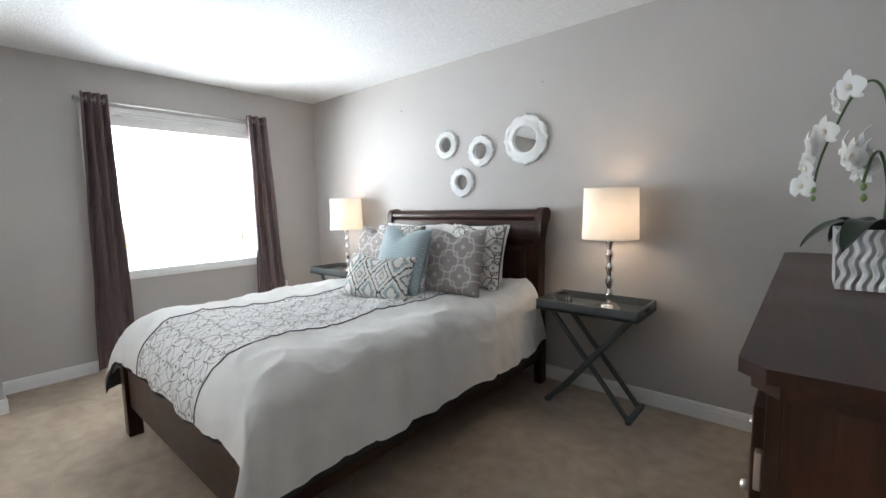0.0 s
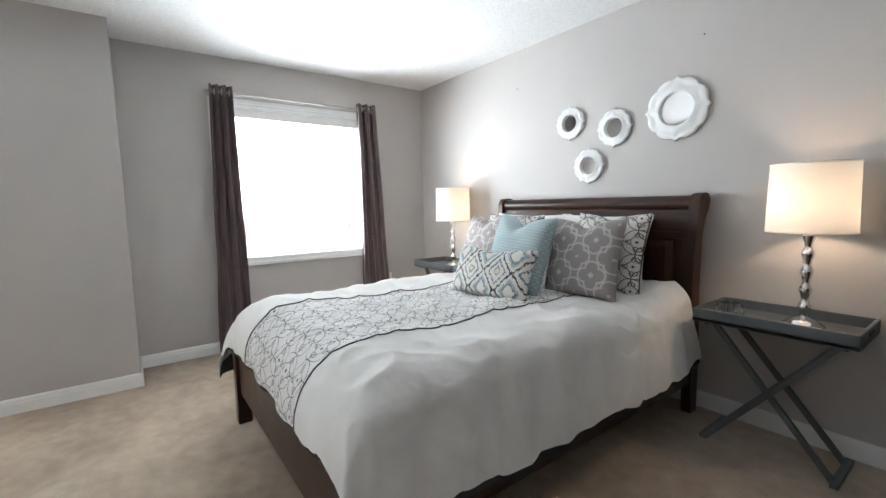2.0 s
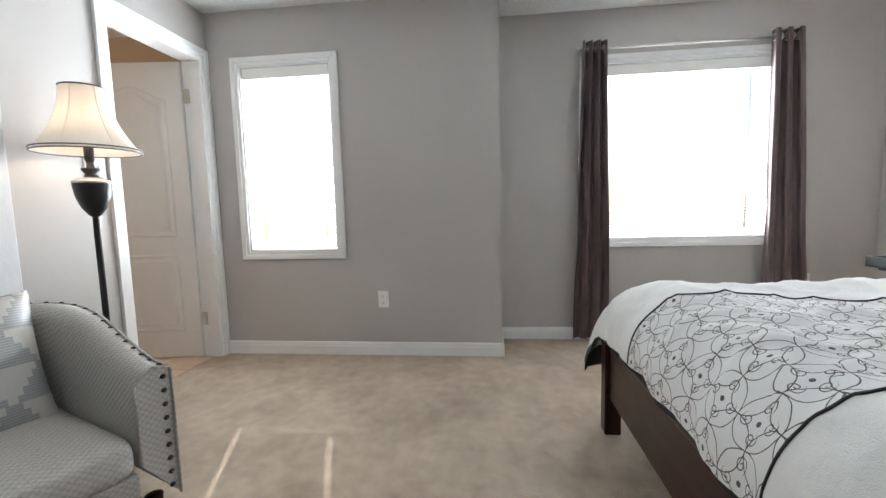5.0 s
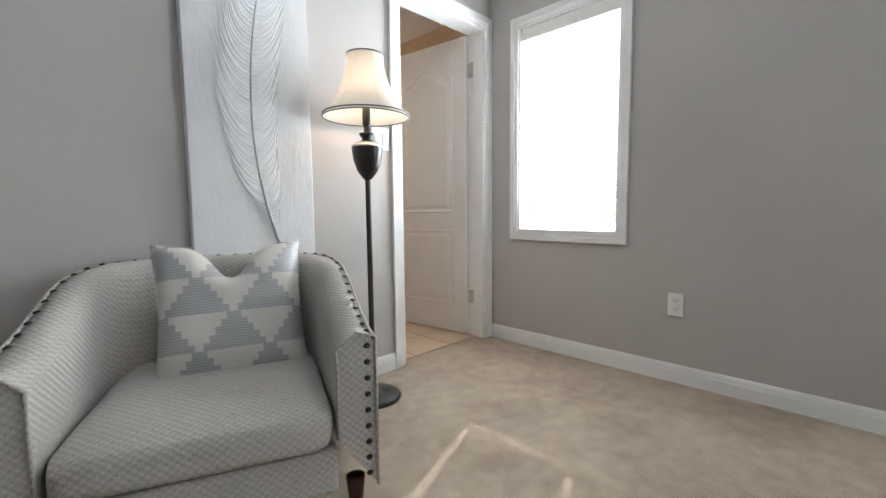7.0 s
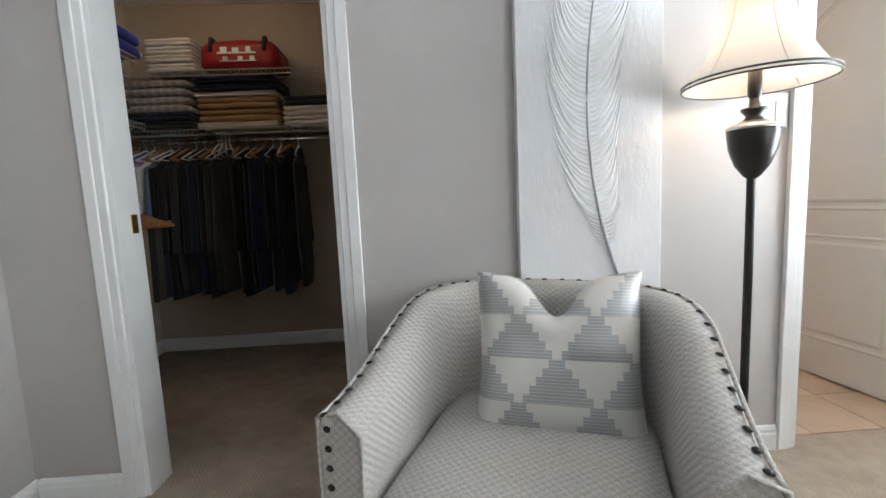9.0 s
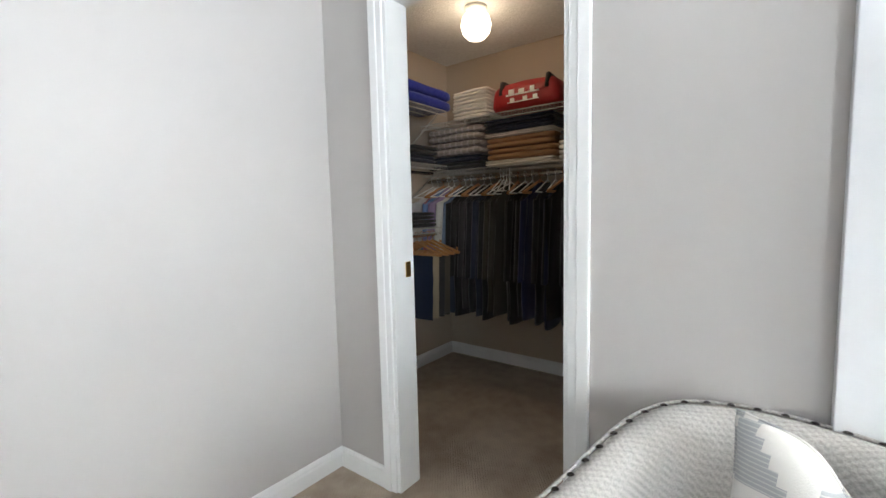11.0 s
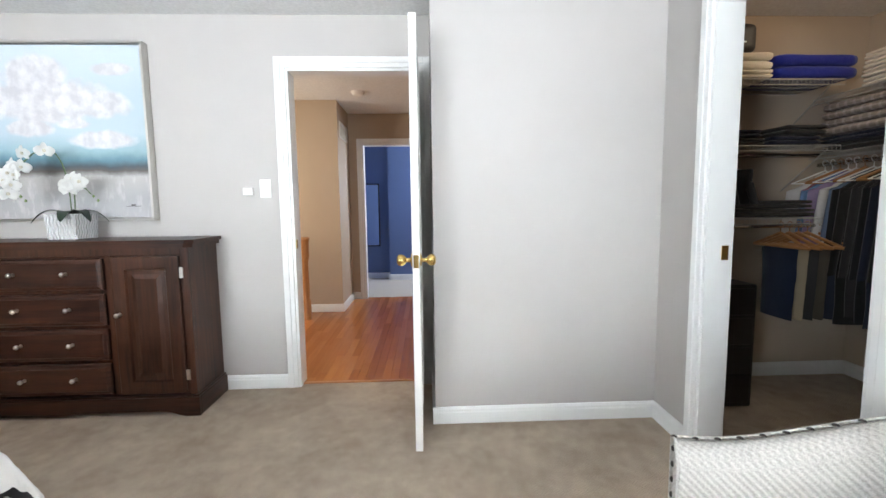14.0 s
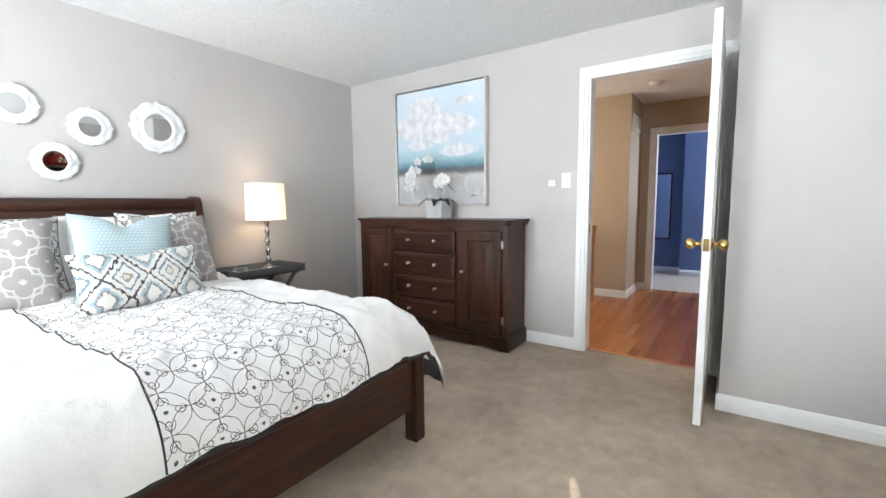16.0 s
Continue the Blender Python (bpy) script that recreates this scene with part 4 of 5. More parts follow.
C0, C1 = 1.155, 1.835
for y0, y1, ky in ((DA + 0.05, C0 - 0.035, C0 - 0.065), (C1 + 0.035, DB - 0.05, C1 + 0.065)):
    dd = part("door", raised(DX, y0, y1, 0.135, 0.925, ((0, 0), (0, 0.016), (0.004, 0.018), (0.07, 0.018), (0.078, 0.006), (0.1, 0.008), (0.125, 0.015))), WOOD_Z, dr)
    knob(dd, DX - 0.018, ky, 0.6)
for y0 in (C0 - 0.032, C1):
    part("stile", boxes((DX - 0.006, DX, y0, y0 + 0.032, 0.13, 0.93)), WOOD_Z, dr)
for i in range(4):
    z0 = 0.14 + i * 0.2
    dw = part("drawer", raised(DX, C0 + 0.012, C1 - 0.012, z0, z0 + 0.178, ((0, 0), (0, 0.014), (0.006, 0.02), (0.018, 0.022), (0.024, 0.026))), WOOD_Y, dr)
    for ky in (C0 + 0.2, C1 - 0.2):
        knob(dw, DX - 0.025, ky, z0 + 0.095)
for z in (0.24, 0.83):
    part("hinge", boxes((DX - 0.012, DX - 0.002, DA + 0.03, DA + 0.05, z - 0.03, z + 0.03), bevel=0.002), NICKEL, dr)

# ---- orchid ----
orchid = thing("orchid", "white silk orchid in a white ridged square pot on the dresser", "orchid", pose(0.085, 1.45, 1.015))
k = Mat("white ridged ceramic", 0.25)
wv = ((k.y + k.x) * 330 + (k.z * 110).sin() * 1.3).sin()
k.colour((0.8, 0.8, 0.8))
k.bump(wv, 0.9, 0.008)
CERAMIC = k.m
s0, s1 = 0.08, 0.086
bm = bmesh.new()
loops = []
for s, z in ((s0, 0.004), (s1, 0.15), (s1 - 0.008, 0.15), (s1 - 0.012, 0.12)):
    loops.append([bm.verts.new((a * s, b * s, z)) for a, b in ((-1, -1), (1, -1), (1, 1), (-1, 1))])
for p, q in zip(loops, loops[1:]):
    for j in range(4):
        bm.faces.new((p[j], p[(j + 1) % 4], q[(j + 1) % 4], q[j]))
bm.faces.new(loops[0][::-1])
bm.faces.new(loops[-1])
part("pot", bm, CERAMIC, orchid, "white ridged ceramic pot")
LEAF = plain("dark orchid leaf", (0.012, 0.025, 0.014), 0.35, vary=0.2)
STEM = plain("green stem", (0.07, 0.12, 0.04), 0.5)
BUD = plain("green bud", (0.16, 0.24, 0.07), 0.5)
for i, (az, ln, w) in enumerate(((200, 0.15, 0.032), (245, 0.17, 0.028), (300, 0.16, 0.03), (120, 0.17, 0.028), (60, 0.15, 0.027), (10, 0.14, 0.026))):
    ca, sa = math.cos(radians(az)), math.sin(radians(az))

    def lf_(u, v, ca=ca, sa=sa, ln=ln, w=w):
        r = 0.01 + ln * u
        hh = 0.13 + 0.22 * u * ln / 0.2 - 0.26 * u * u * ln / 0.2
        q = (v - 0.5) * 2 * w * math.sin(math.pi * min(1, u * 0.93 + 0.07)) ** 0.6
        return (ca * r - sa * q, sa * r + ca * q, hh + abs(v - 0.5) * 0.012)
    part("leaf", grid(14, 4, lf_), LEAF, orchid, smooth=True)


def bez(p, n=24):
    P = [Vector(q) for q in p]
    return [((1 - f) ** 3) * P[0] + 3 * f * (1 - f) ** 2 * P[1] + 3 * f * f * (1 - f) * P[2] + f ** 3 * P[3] for f in [i / n for i in range(n + 1)]]


stems = [bez(((0, 0.0, 0.12), (0.02, 0.0, 0.5), (-0.03, 0.05, 0.62), (-0.09, 0.17, 0.43))), bez(((0.01, -0.01, 0.12), (0.0, -0.04, 0.32), (-0.02, -0.02, 0.4), (-0.05, -0.16, 0.26)))]
stems[0] += bez((stems[0][-1], (-0.11, 0.21, 0.38), (-0.125, 0.2, 0.33), (-0.13, 0.17, 0.26)))[1:]
for st in stems:
    part("stem", tube(st, 0.0032, 7), STEM, orchid, smooth=True)


def blossom(parent, at, facing, size):
    fl = new("blossom", None)
    bm = bmesh.new()
    for az, ln, w in ((90, 1, 0.55), (0, 1.05, 0.95), (180, 1.05, 0.95), (225, 0.95, 0.5), (315, 0.95, 0.5)):
        ca, sa = math.cos(radians(az)), math.sin(radians(az))

        def fn(u, v):
            r = size * ln * u
            q = (v - 0.5) * size * w * 1.25 * math.sin(math.pi * (0.12 + 0.83 * u)) ** 0.7
            return (ca * r - sa * q, sa * r + ca * q, 0.18 * size * math.sin(u * 2.6) - 0.12 * size * u * u + 0.1 * size * (v - 0.5) ** 2 + (0.002 if az in (0, 180) else 0))
        grid(6, 6, fn, bm)
    bpy.data.objects.remove(fl)
    o = part("blossom", bm, PETAL, parent, "white silk blossom", True)
    z = Vector(facing).normalized()
    o.matrix_local = Matrix.Translation(at) @ z.to_track_quat("Z", "Y").to_matrix().to_4x4()
    lip = lathe([(0.001, 0), (size * 0.16, size * 0.08), (size * 0.2, size * 0.22), (size * 0.1, size * 0.3), (0.001, size * 0.3)], 10)
    part("lip", lip, CREAM, o)


rng = random.Random(4)
n0 = len(stems[0])
for f in (0.36, 0.44, 0.5, 0.56, 0.62, 0.68, 0.74, 0.8, 0.87, 0.94):
    p = stems[0][int(f * (n0 - 1))]
    blossom(orchid, p + Vector((-0.02 + rng.uniform(-0.015, 0.01), rng.uniform(-0.03, 0.03), rng.uniform(-0.025, 0.01))), (-1, rng.uniform(-0.9, 0.5), rng.uniform(-0.3, 0.3)), 0.044)
for f in (0.4, 0.5, 0.58, 0.66, 0.74, 0.82, 0.9):
    p = stems[1][int(f * (len(stems[1]) - 1))]
    blossom(orchid, p + Vector((-0.02 + rng.uniform(-0.02, 0.01), rng.uniform(-0.03, 0.03), rng.uniform(-0.02, 0.03))), (-1, rng.uniform(-0.9, 0.3), rng.uniform(-0.2, 0.3)), 0.047)
for st in stems:
    for j in (1, 3):
        p = st[-1] + Vector((0, -0.012 * j, -0.012 * j))
        part("bud", lathe([(0.001, -0.009), (0.006, -0.003), (0.006, 0.003), (0.001, 0.01)], 10, p), BUD, orchid, smooth=True)



# ---- armchair ----
chair = thing("armchair", "grey woven barrel armchair with dark nailhead trim", "armchair", pose(-1.95, -1.505, 0, 0, 0, 157) @ Matrix.Diagonal((1.03, 1.0, 0.92, 1)))
HW, FY, BY = 0.4, -0.4, 0.34


def shell_path(u, inset):
    """Plan of the shell from the front of one arm round the back: u from 0 to 1."""
    hw, by = HW - inset, BY - inset
    arm = 0.3
    ys = -0.06
    if u < arm:
        f = u / arm
        return -hw + 0.0 * f, FY + (ys - FY) * f, -1, 0
    if u > 1 - arm:
        f = (1 - u) / arm
        return hw, FY + (ys - FY) * f, 1, 0
    a = math.pi * (u - arm) / (1 - 2 * arm)
    e = 0.8
    cx, sy = -math.cos(a), math.sin(a)
    return hw * math.copysign(abs(cx) ** e, cx), ys + (by - ys) * abs(sy) ** e, cx, sy


def shell_top(u):
    x, y, _, _ = shell_path(u, 0)
    f = min(1, max(0, (y - FY) / (BY - FY - 0.12)))
    f = f * f * (3 - 2 * f)
    return 0.6 + 0.175 * f


bm = bmesh.new()
prof = [(0.0, "b", 0.14), (0.0, "m", 0.6), (0.0, "t", -0.035), (0.012, "t", -0.008), (0.04, "t", 0.002), (0.075, "t", -0.01), (0.095, "t", -0.05), (0.1, "m", 0.5), (0.1, "b", 0.3)]
N = 72
cols = []
for i in range(N + 1):
    u = i / N
    zt = shell_top(u)
    col = []
    for ins, kind, val in prof:
        x, y, _, _ = shell_path(u, ins)
        y = max(y, FY) if u not in (0, 1) else FY
        z = val if kind == "b" else zt + val if kind == "t" else 0.14 + (zt - 0.14) * val
        puff = 0.012 * math.sin(math.pi * (z - 0.14) / (zt - 0.14)) if ins == 0.1 else 0
        col.append(bm.verts.new((x * (1 - puff), y, z)))
    cols.append(col)
for p, q in zip(cols, cols[1:]):
    for j in range(len(prof) - 1):
        bm.faces.new((p[j], q[j], q[j + 1], p[j + 1]))
for cl in (cols[0], cols[-1]):
    bm.faces.new(cl)
smooth_by_angle(part("shell", bm, UPHOL, chair), 50)


def cushion(x0, x1, y0, y1, z0, z1, r, seed):
    bm = bmesh.new()
    box(bm, x0, x1, y0, y1, z0, z1)
    bmesh.ops.subdivide_edges(bm, edges=bm.edges, cuts=10, use_grid_fill=True)
    c = Vector(((x0 + x1) / 2, (y0 + y1) / 2, (z0 + z1) / 2))
    h = Vector(((x1 - x0) / 2, (y1 - y0) / 2, (z1 - z0) / 2))
    for v in bm.verts:
        d = v.co - c
        q = Vector((max(-h[i] + r, min(h[i] - r, d[i])) for i in range(3)))
        e = d - q
        if e.length > 1e-6:
            e = e.normalized() * r
        v.co = c + q + e
        if v.co.z > c.z:
            v.co.z += 0.02 * (1 - (d.x / h.x) ** 2) * (1 - (d.y / h.y) ** 2) + 0.006 * noise.noise(v.co * 6 + Vector((seed, 0, 0)))
    return bm


part("seat_cushion", cushion(-0.292, 0.292, -0.425, 0.22, 0.27, 0.405, 0.05, 1), UPHOL, chair, smooth=True)
part("front_rail", boxes((-0.298, 0.298, -0.395, -0.34, 0.14, 0.27), bevel=0.01), UPHOL, chair)
for x in (-0.35, 0.35):
    for y in (-0.34, 0.22):
        part("leg", lathe([(0.001, 0), (0.014, 0), (0.026, 0.14), (0.001, 0.14)], 12, (x * (1 if y < 0 else 0.7), y, 0)), WOOD_Z, chair, smooth=True)
part("piping", tube([(*shell_path(i / 90, 0.004)[:2], shell_top(i / 90) - 0.006) for i in range(91)], 0.005, 6), UPHOL, chair, smooth=True)
for sx in (-1, 1):
    part("piping", tube([(sx * (HW - 0.1), FY - 0.002, z) for z in (0.3, 0.45, 0.56)] + [(sx * (HW - 0.05), FY - 0.002, 0.608), (sx * HW, FY - 0.002, 0.59), (sx * HW, FY - 0.002, 0.4), (sx * HW, FY - 0.002, 0.14)], 0.005, 6), UPHOL, chair, smooth=True)
nail_me = mesh("nailhead", lathe([(0.0085, 0), (0.0085, 0.002), (0.006, 0.005), (0.001, 0.0065)], 10), BRONZE, True)


def nail(p, direction):
    o = new("nailhead", nail_me)
    o.parent = chair
    o.matrix_local = Matrix.Translation(p) @ Vector(direction).to_track_quat("Z", "Y").to_matrix().to_4x4()


acc, last = 0.0, None
for i in range(721):
    u = i / 720
    p = Vector((*shell_path(u, 0.016)[:2], shell_top(u) - 0.003))
    if last is not None:
        acc += (p - last).length
    if last is None or acc > 0.05:
        nail(p, (shell_path(u, 0)[2] * 0.35, shell_path(u, 0)[3] * 0.35, 1))
        acc = 0
    last = p
for sx in (-1, 1):
    for i in range(9):
        nail(Vector((sx * (HW - 0.022), FY - 0.001, 0.565 - i * 0.048)), (0, -1, 0))

pillow("ivory cushion with silver stepped triangle pattern on the armchair", pose(-2.015, -1.55, 0.54, -17, 0, 162), 0.455, 0.48, 0.15, SILVER, group="armchair cushion", pinch=0.115)

# ---- floor lamp ----
fl = thing("floor_lamp", "lit floor lamp with white bell shade and black urn stem", "floor lamp", pose(-2.65, -1.66, 0) @ Matrix.Diagonal((1, 1, 0.965, 1)))
part("base", lathe([(0.001, 0), (0.125, 0), (0.13, 0.012), (0.12, 0.024), (0.08, 0.034), (0.04, 0.045), (0.02, 0.07), (0.012, 0.09)], 36), BLACK, fl, smooth=True)
part("pole", lathe([(0.0125, 0.085), (0.0125, 1.06)], 16), BLACK, fl, smooth=True)
part("urn", lathe([(0.0125, 1.05), (0.022, 1.058), (0.045, 1.09), (0.062, 1.14), (0.068, 1.185), (0.068, 1.205), (0.062, 1.21), (0.03, 1.222), (0.02, 1.238), (0.033, 1.255), (0.034, 1.262), (0.014, 1.266), (0.012, 1.3)], 32), BLACK, fl, "black turned urn", True)
part("urn_band", lathe([(0.069, 1.198), (0.071, 1.204), (0.064, 1.211), (0.034, 1.224)], 32), NICKEL, fl, smooth=True)
part("socket", lathe([(0.012, 1.29), (0.018, 1.3), (0.018, 1.385), (0.001, 1.39)], 16), BLACK, fl, smooth=True)
prof = [(0.188 - 0.11 * math.sin(f * math.pi / 2) ** 0.85, 1.333 + 0.277 * f) for f in [i / 10 for i in range(11)]]
part("shade", lathe(prof, 48), SHADE, fl, "white fabric bell shade", True)
for r, z in ((prof[0][0], prof[0][1]), (prof[0][0], prof[0][1] + 0.012), (prof[-1][0], prof[-1][1])):
    part("trim_band", tube([(r * math.cos(6.28319 * i / 48), r * math.sin(6.28319 * i / 48), z) for i in range(49)], 0.003, 6), GREY_PAINT, fl, smooth=True)
for i in range(6):
    a = i * math.pi / 3 + 0.25
    part("shade_rib", tube([(r * 1.004 * math.cos(a), r * 1.004 * math.sin(a), z) for r, z in prof], 0.0018, 5), SHADE, fl)

# ---- feather canvas ----
art = thing("canvas_art", "tall white canvas with an embossed white feather", "painting")
k = Mat("white textured canvas", 0.55)
k.colour(k.mix(k.ramp(k.noise(4, 4), 0.3, 0.7), (0.66, 0.665, 0.68), (0.74, 0.745, 0.755)))
k.bump(k.noise(60, 4, (1, 1, 0.4)) + k.noise(400, 2) * 0.3, 0.25, 0.006)
CANVAS = k.m
part("canvas", boxes((-2.478, -1.986, YS + 0.002, YS + 0.04, 0.45, 2.02), bevel=0.003), CANVAS, art)
FEATHER = plain("white feather paint", (0.78, 0.79, 0.8), 0.35, vary=0.06, scale=30)
QUILL = plain("grey quill paint", (0.42, 0.44, 0.47), 0.35, vary=0.2, scale=20)
quill = bez(((-2.33, YS + 0.044, 0.7), (-2.2, YS + 0.044, 1.02), (-2.17, YS + 0.044, 1.45), (-2.32, YS + 0.044, 1.95)), 80)
part("quill", tube(quill, [0.006 * (1 - 0.8 * i / 80) + 0.001 for i in range(81)], 6), QUILL, art, smooth=True)
rng = random.Random(11)
for i in range(9, 80):
    for sg in (-1, 1):
        f = i / 80
        env = math.sin(math.pi * min(1, (f - 0.08) / 0.93)) ** 0.55
        ln = (0.118 * env + 0.012) * rng.uniform(0.86, 1.08)
        if f < 0.2:
            ln *= rng.uniform(0.55, 1.0)
        p = quill[i]
        tg = (quill[min(80, i + 1)] - quill[i - 1]).normalized()
        out = Vector((sg, 0, 0))
        wd = 0.017 if f > 0.2 else 0.003
        up = rng.uniform(1.0, 1.35) * (0.55 if f < 0.2 else 1)

        def fn(u, v):
            q = p + out * ln * math.sin(u * 1.25) + tg * ln * up * (u * u * 1.1 + 0.1 * u)
            side = tg * (v - 0.5) * 2 * wd * math.sin(math.pi * (0.15 + 0.82 * u)) ** 0.6
            r = q + side
            r.x = max(-2.47, min(-1.994, r.x))
            return (r.x, YS + 0.0415 + 0.0035 * math.sin(v * math.pi) * (1 - u * 0.5) + 0.0005 * (i % 3), r.z)
        part("barb", grid(7, 3, fn), FEATHER, art, smooth=True)

# ---- framed seascape ----
pic = thing("framed_painting", "square seascape painting with white clouds in a silver frame", "painting")
P0, P1, Q0, Q1 = 1.05, 2.03, 1.12, 2.185
k = Mat("seascape paint", 0.5)
v = (k.z - Q0) / (Q1 - Q0)
hor = (k.y - P0) / (P1 - P0)
nz, nb = k.noise(9, 6), k.noise(30, 4, (1, 1, 0.35))
vv = v + (nz - 0.5) * 0.05
ramp = k.t.nodes.new("ShaderNodeValToRGB")
el = ramp.color_ramp
el.elements[0].position, el.elements[0].color = 0.0, (0.42, 0.41, 0.42, 1)
el.elements[1].position, el.elements[1].color = 1.0, (0.55, 0.62, 0.68, 1)
for pos, col in ((0.12, (0.38, 0.37, 0.38)), (0.25, (0.46, 0.44, 0.43)), (0.285, (0.12, 0.1, 0.09)), (0.31, (0.06, 0.08, 0.1)), (0.345, (0.1, 0.21, 0.26)), (0.4, (0.28, 0.42, 0.48)), (0.5, (0.44, 0.54, 0.6)), (0.7, (0.45, 0.54, 0.6))):
    e = el.elements.new(pos)
    e.color = (*col, 1)
k.t.links.new(vv.sock, ramp.inputs[0])
cloud = None
for cu, cv, ru, rv in ((0.62, 0.68, 0.4, 0.13), (0.66, 0.8, 0.2, 0.13), (0.3, 0.66, 0.2, 0.08), (0.72, 0.53, 0.14, 0.05), (0.28, 0.46, 0.2, 0.05), (0.2, 0.85, 0.13, 0.035), (0.45, 0.55, 0.1, 0.03)):
    dd = hyp((hor - cu) / ru, (v - cv) / rv) + (nz - 0.5) * 0.9
    cloud = dd if cloud is None else cloud.min(dd)
cm = k.ramp(cloud, 1.12, 0.82)
puff = k.noise(14, 5)
col = k.mix(cm, ramp.outputs[0], k.mix(k.ramp(puff, 0.38, 0.62), (0.5, 0.49, 0.52), (0.68, 0.67, 0.68)))
streak = k.ramp(nb, 0.52, 0.66) * v.lt(0.26) * 0.5
k.colour(k.mix(streak, col, (0.62, 0.6, 0.6)))
k.bump(nz + nb * 0.6, 0.3, 0.006)
SEASCAPE = k.m
part("canvas", boxes((0.215, 0.256, P0 + 0.02, P1 - 0.02, Q0 + 0.02, Q1 - 0.02)), SEASCAPE, pic, "seascape with clouds over a dark shoreline")
for y0, y1, z0, z1 in ((P0, P1, Q0, Q0 + 0.014), (P0, P1, Q1 - 0.014, Q1), (P0, P0 + 0.014, Q0 + 0.014, Q1 - 0.014), (P1 - 0.014, P1, Q0 + 0.014, Q1 - 0.014)):
    part("frame_rail", boxes((0.2, 0.257, y0, y1, z0, z1), bevel=0.002), NICKEL, pic, "brushed silver frame")
part("signature", boxes((0.2135, 0.2149, 1.13, 1.22, 1.205, 1.208), (0.2135, 0.2149, 1.165, 1.19, 1.21, 1.217)), BRONZE, pic)

# ---- switches, outlets, small fixtures ----
sw = thing("light_switch", "white rocker light switch plate by the door", "light switch")
part("plate", boxes((XE - 0.007, XE - 0.0005, 0.348, 0.418, 1.25, 1.365), bevel=0.002), PLASTIC, sw)
part("rocker", boxes((XE - 0.011, XE - 0.007, 0.366, 0.4, 1.275, 1.34), bevel=0.002), PLASTIC, sw)
th = thing("thermostat", "small white wall thermostat beside the switch", "thermostat")
part("body", boxes((XE - 0.022, XE - 0.0005, 0.459, 0.519, 1.267, 1.314), bevel=0.004), PLASTIC, th)
part("display", boxes((XE - 0.0235, XE - 0.022, 0.479, 0.499, 1.281, 1.299)), GRILLE, th)


def outlet(y, x, z):
    t = thing("outlet", "white duplex wall outlet above the baseboard", "outlet", pose(x, y, z))
    part("plate", boxes((0.0005, 0.006, -0.036, 0.036, -0.058, 0.058), bevel=0.002), PLASTIC, t)
    for s in (-0.022, 0.022):
        r = part("receptacle", boxes((0.006, 0.009, -0.016, 0.016, s - 0.014, s + 0.014), bevel=0.003), PLASTIC, t)
        part("slot", boxes((0.009, 0.0096, -0.008, -0.006, s - 0.004, s + 0.006), (0.009, 0.0096, 0.006, 0.008, s - 0.004, s + 0.006), (0.009, 0.0096, -0.002, 0.002, s - 0.01, s - 0.006)), DARK_SLOT, r)


outlet(-0.71, XJ, 0.395)
outlet(2.22, XW, 0.43)
sw2 = thing("light_switch", "white double light switch plate beside the bathroom door", "light switch")
part("plate", boxes((-2.945, -2.83, YS + 0.0005, YS + 0.007, 1.19, 1.305), bevel=0.002), PLASTIC, sw2)
for x in (-2.915, -2.86):
    part("rocker", boxes((x - 0.016, x + 0.016, YS + 0.007, YS + 0.011, 1.215, 1.28), bevel=0.002), PLASTIC, sw2)
for x, z in ((-1.455, 2.052), (-2.817, 2.069)):
    nh = thing("wall_nail", "small dark nail in the painted wall", "nail", pose(x, YN, z, 90, 0, 0))
    part("head", lathe([(0.001, 0.012), (0.004, 0.011), (0.004, 0.009), (0.0015, 0.008), (0.0015, 0)], 8), BRONZE, nh)
sd = thing("smoke_detector", "round white smoke detector on the hall ceiling", "smoke detector", pose(2.0, 0.05, H))
part("body", lathe([(0.001, -0.035), (0.04, -0.034), (0.058, -0.026), (0.062, -0.012), (0.068, -0.01), (0.068, 0)], 28), PLASTIC, sd, smooth=True)
vt = thing("wall_vent", "white louvred return air vent high on the hall wall", "vent")
part("frame", boxes((2.42, 2.9, 0.327, 0.334, 1.98, 2.0), (2.42, 2.9, 0.327, 0.334, 2.14, 2.16), (2.42, 2.44, 0.327, 0.334, 2.0, 2.14), (2.88, 2.9, 0.327, 0.334, 2.0, 2.14)), GRILLE, vt)
for i in range(9):
    part("slat", boxes((2.44, 2.88, 0.329, 0.333, 2.004 + i * 0.0152, 2.013 + i * 0.0152)), GRILLE, vt)
hm = thing("wall_mirror", "tall narrow mirror in a thin dark frame on the blue wall", "mirror")
part("glass", boxes((4.645, 4.65, 0.165, 0.385, 0.56, 1.565)), MIRROR, hm)
for y0, y1, z0, z1 in ((0.145, 0.165, 0.54, 1.585), (0.385, 0.405, 0.54, 1.585), (0.165, 0.385, 0.54, 0.56), (0.165, 0.385, 1.565, 1.585)):
    part("frame_rail", boxes((4.638, 4.658, y0, y1, z0, z1)), BLACK, hm)
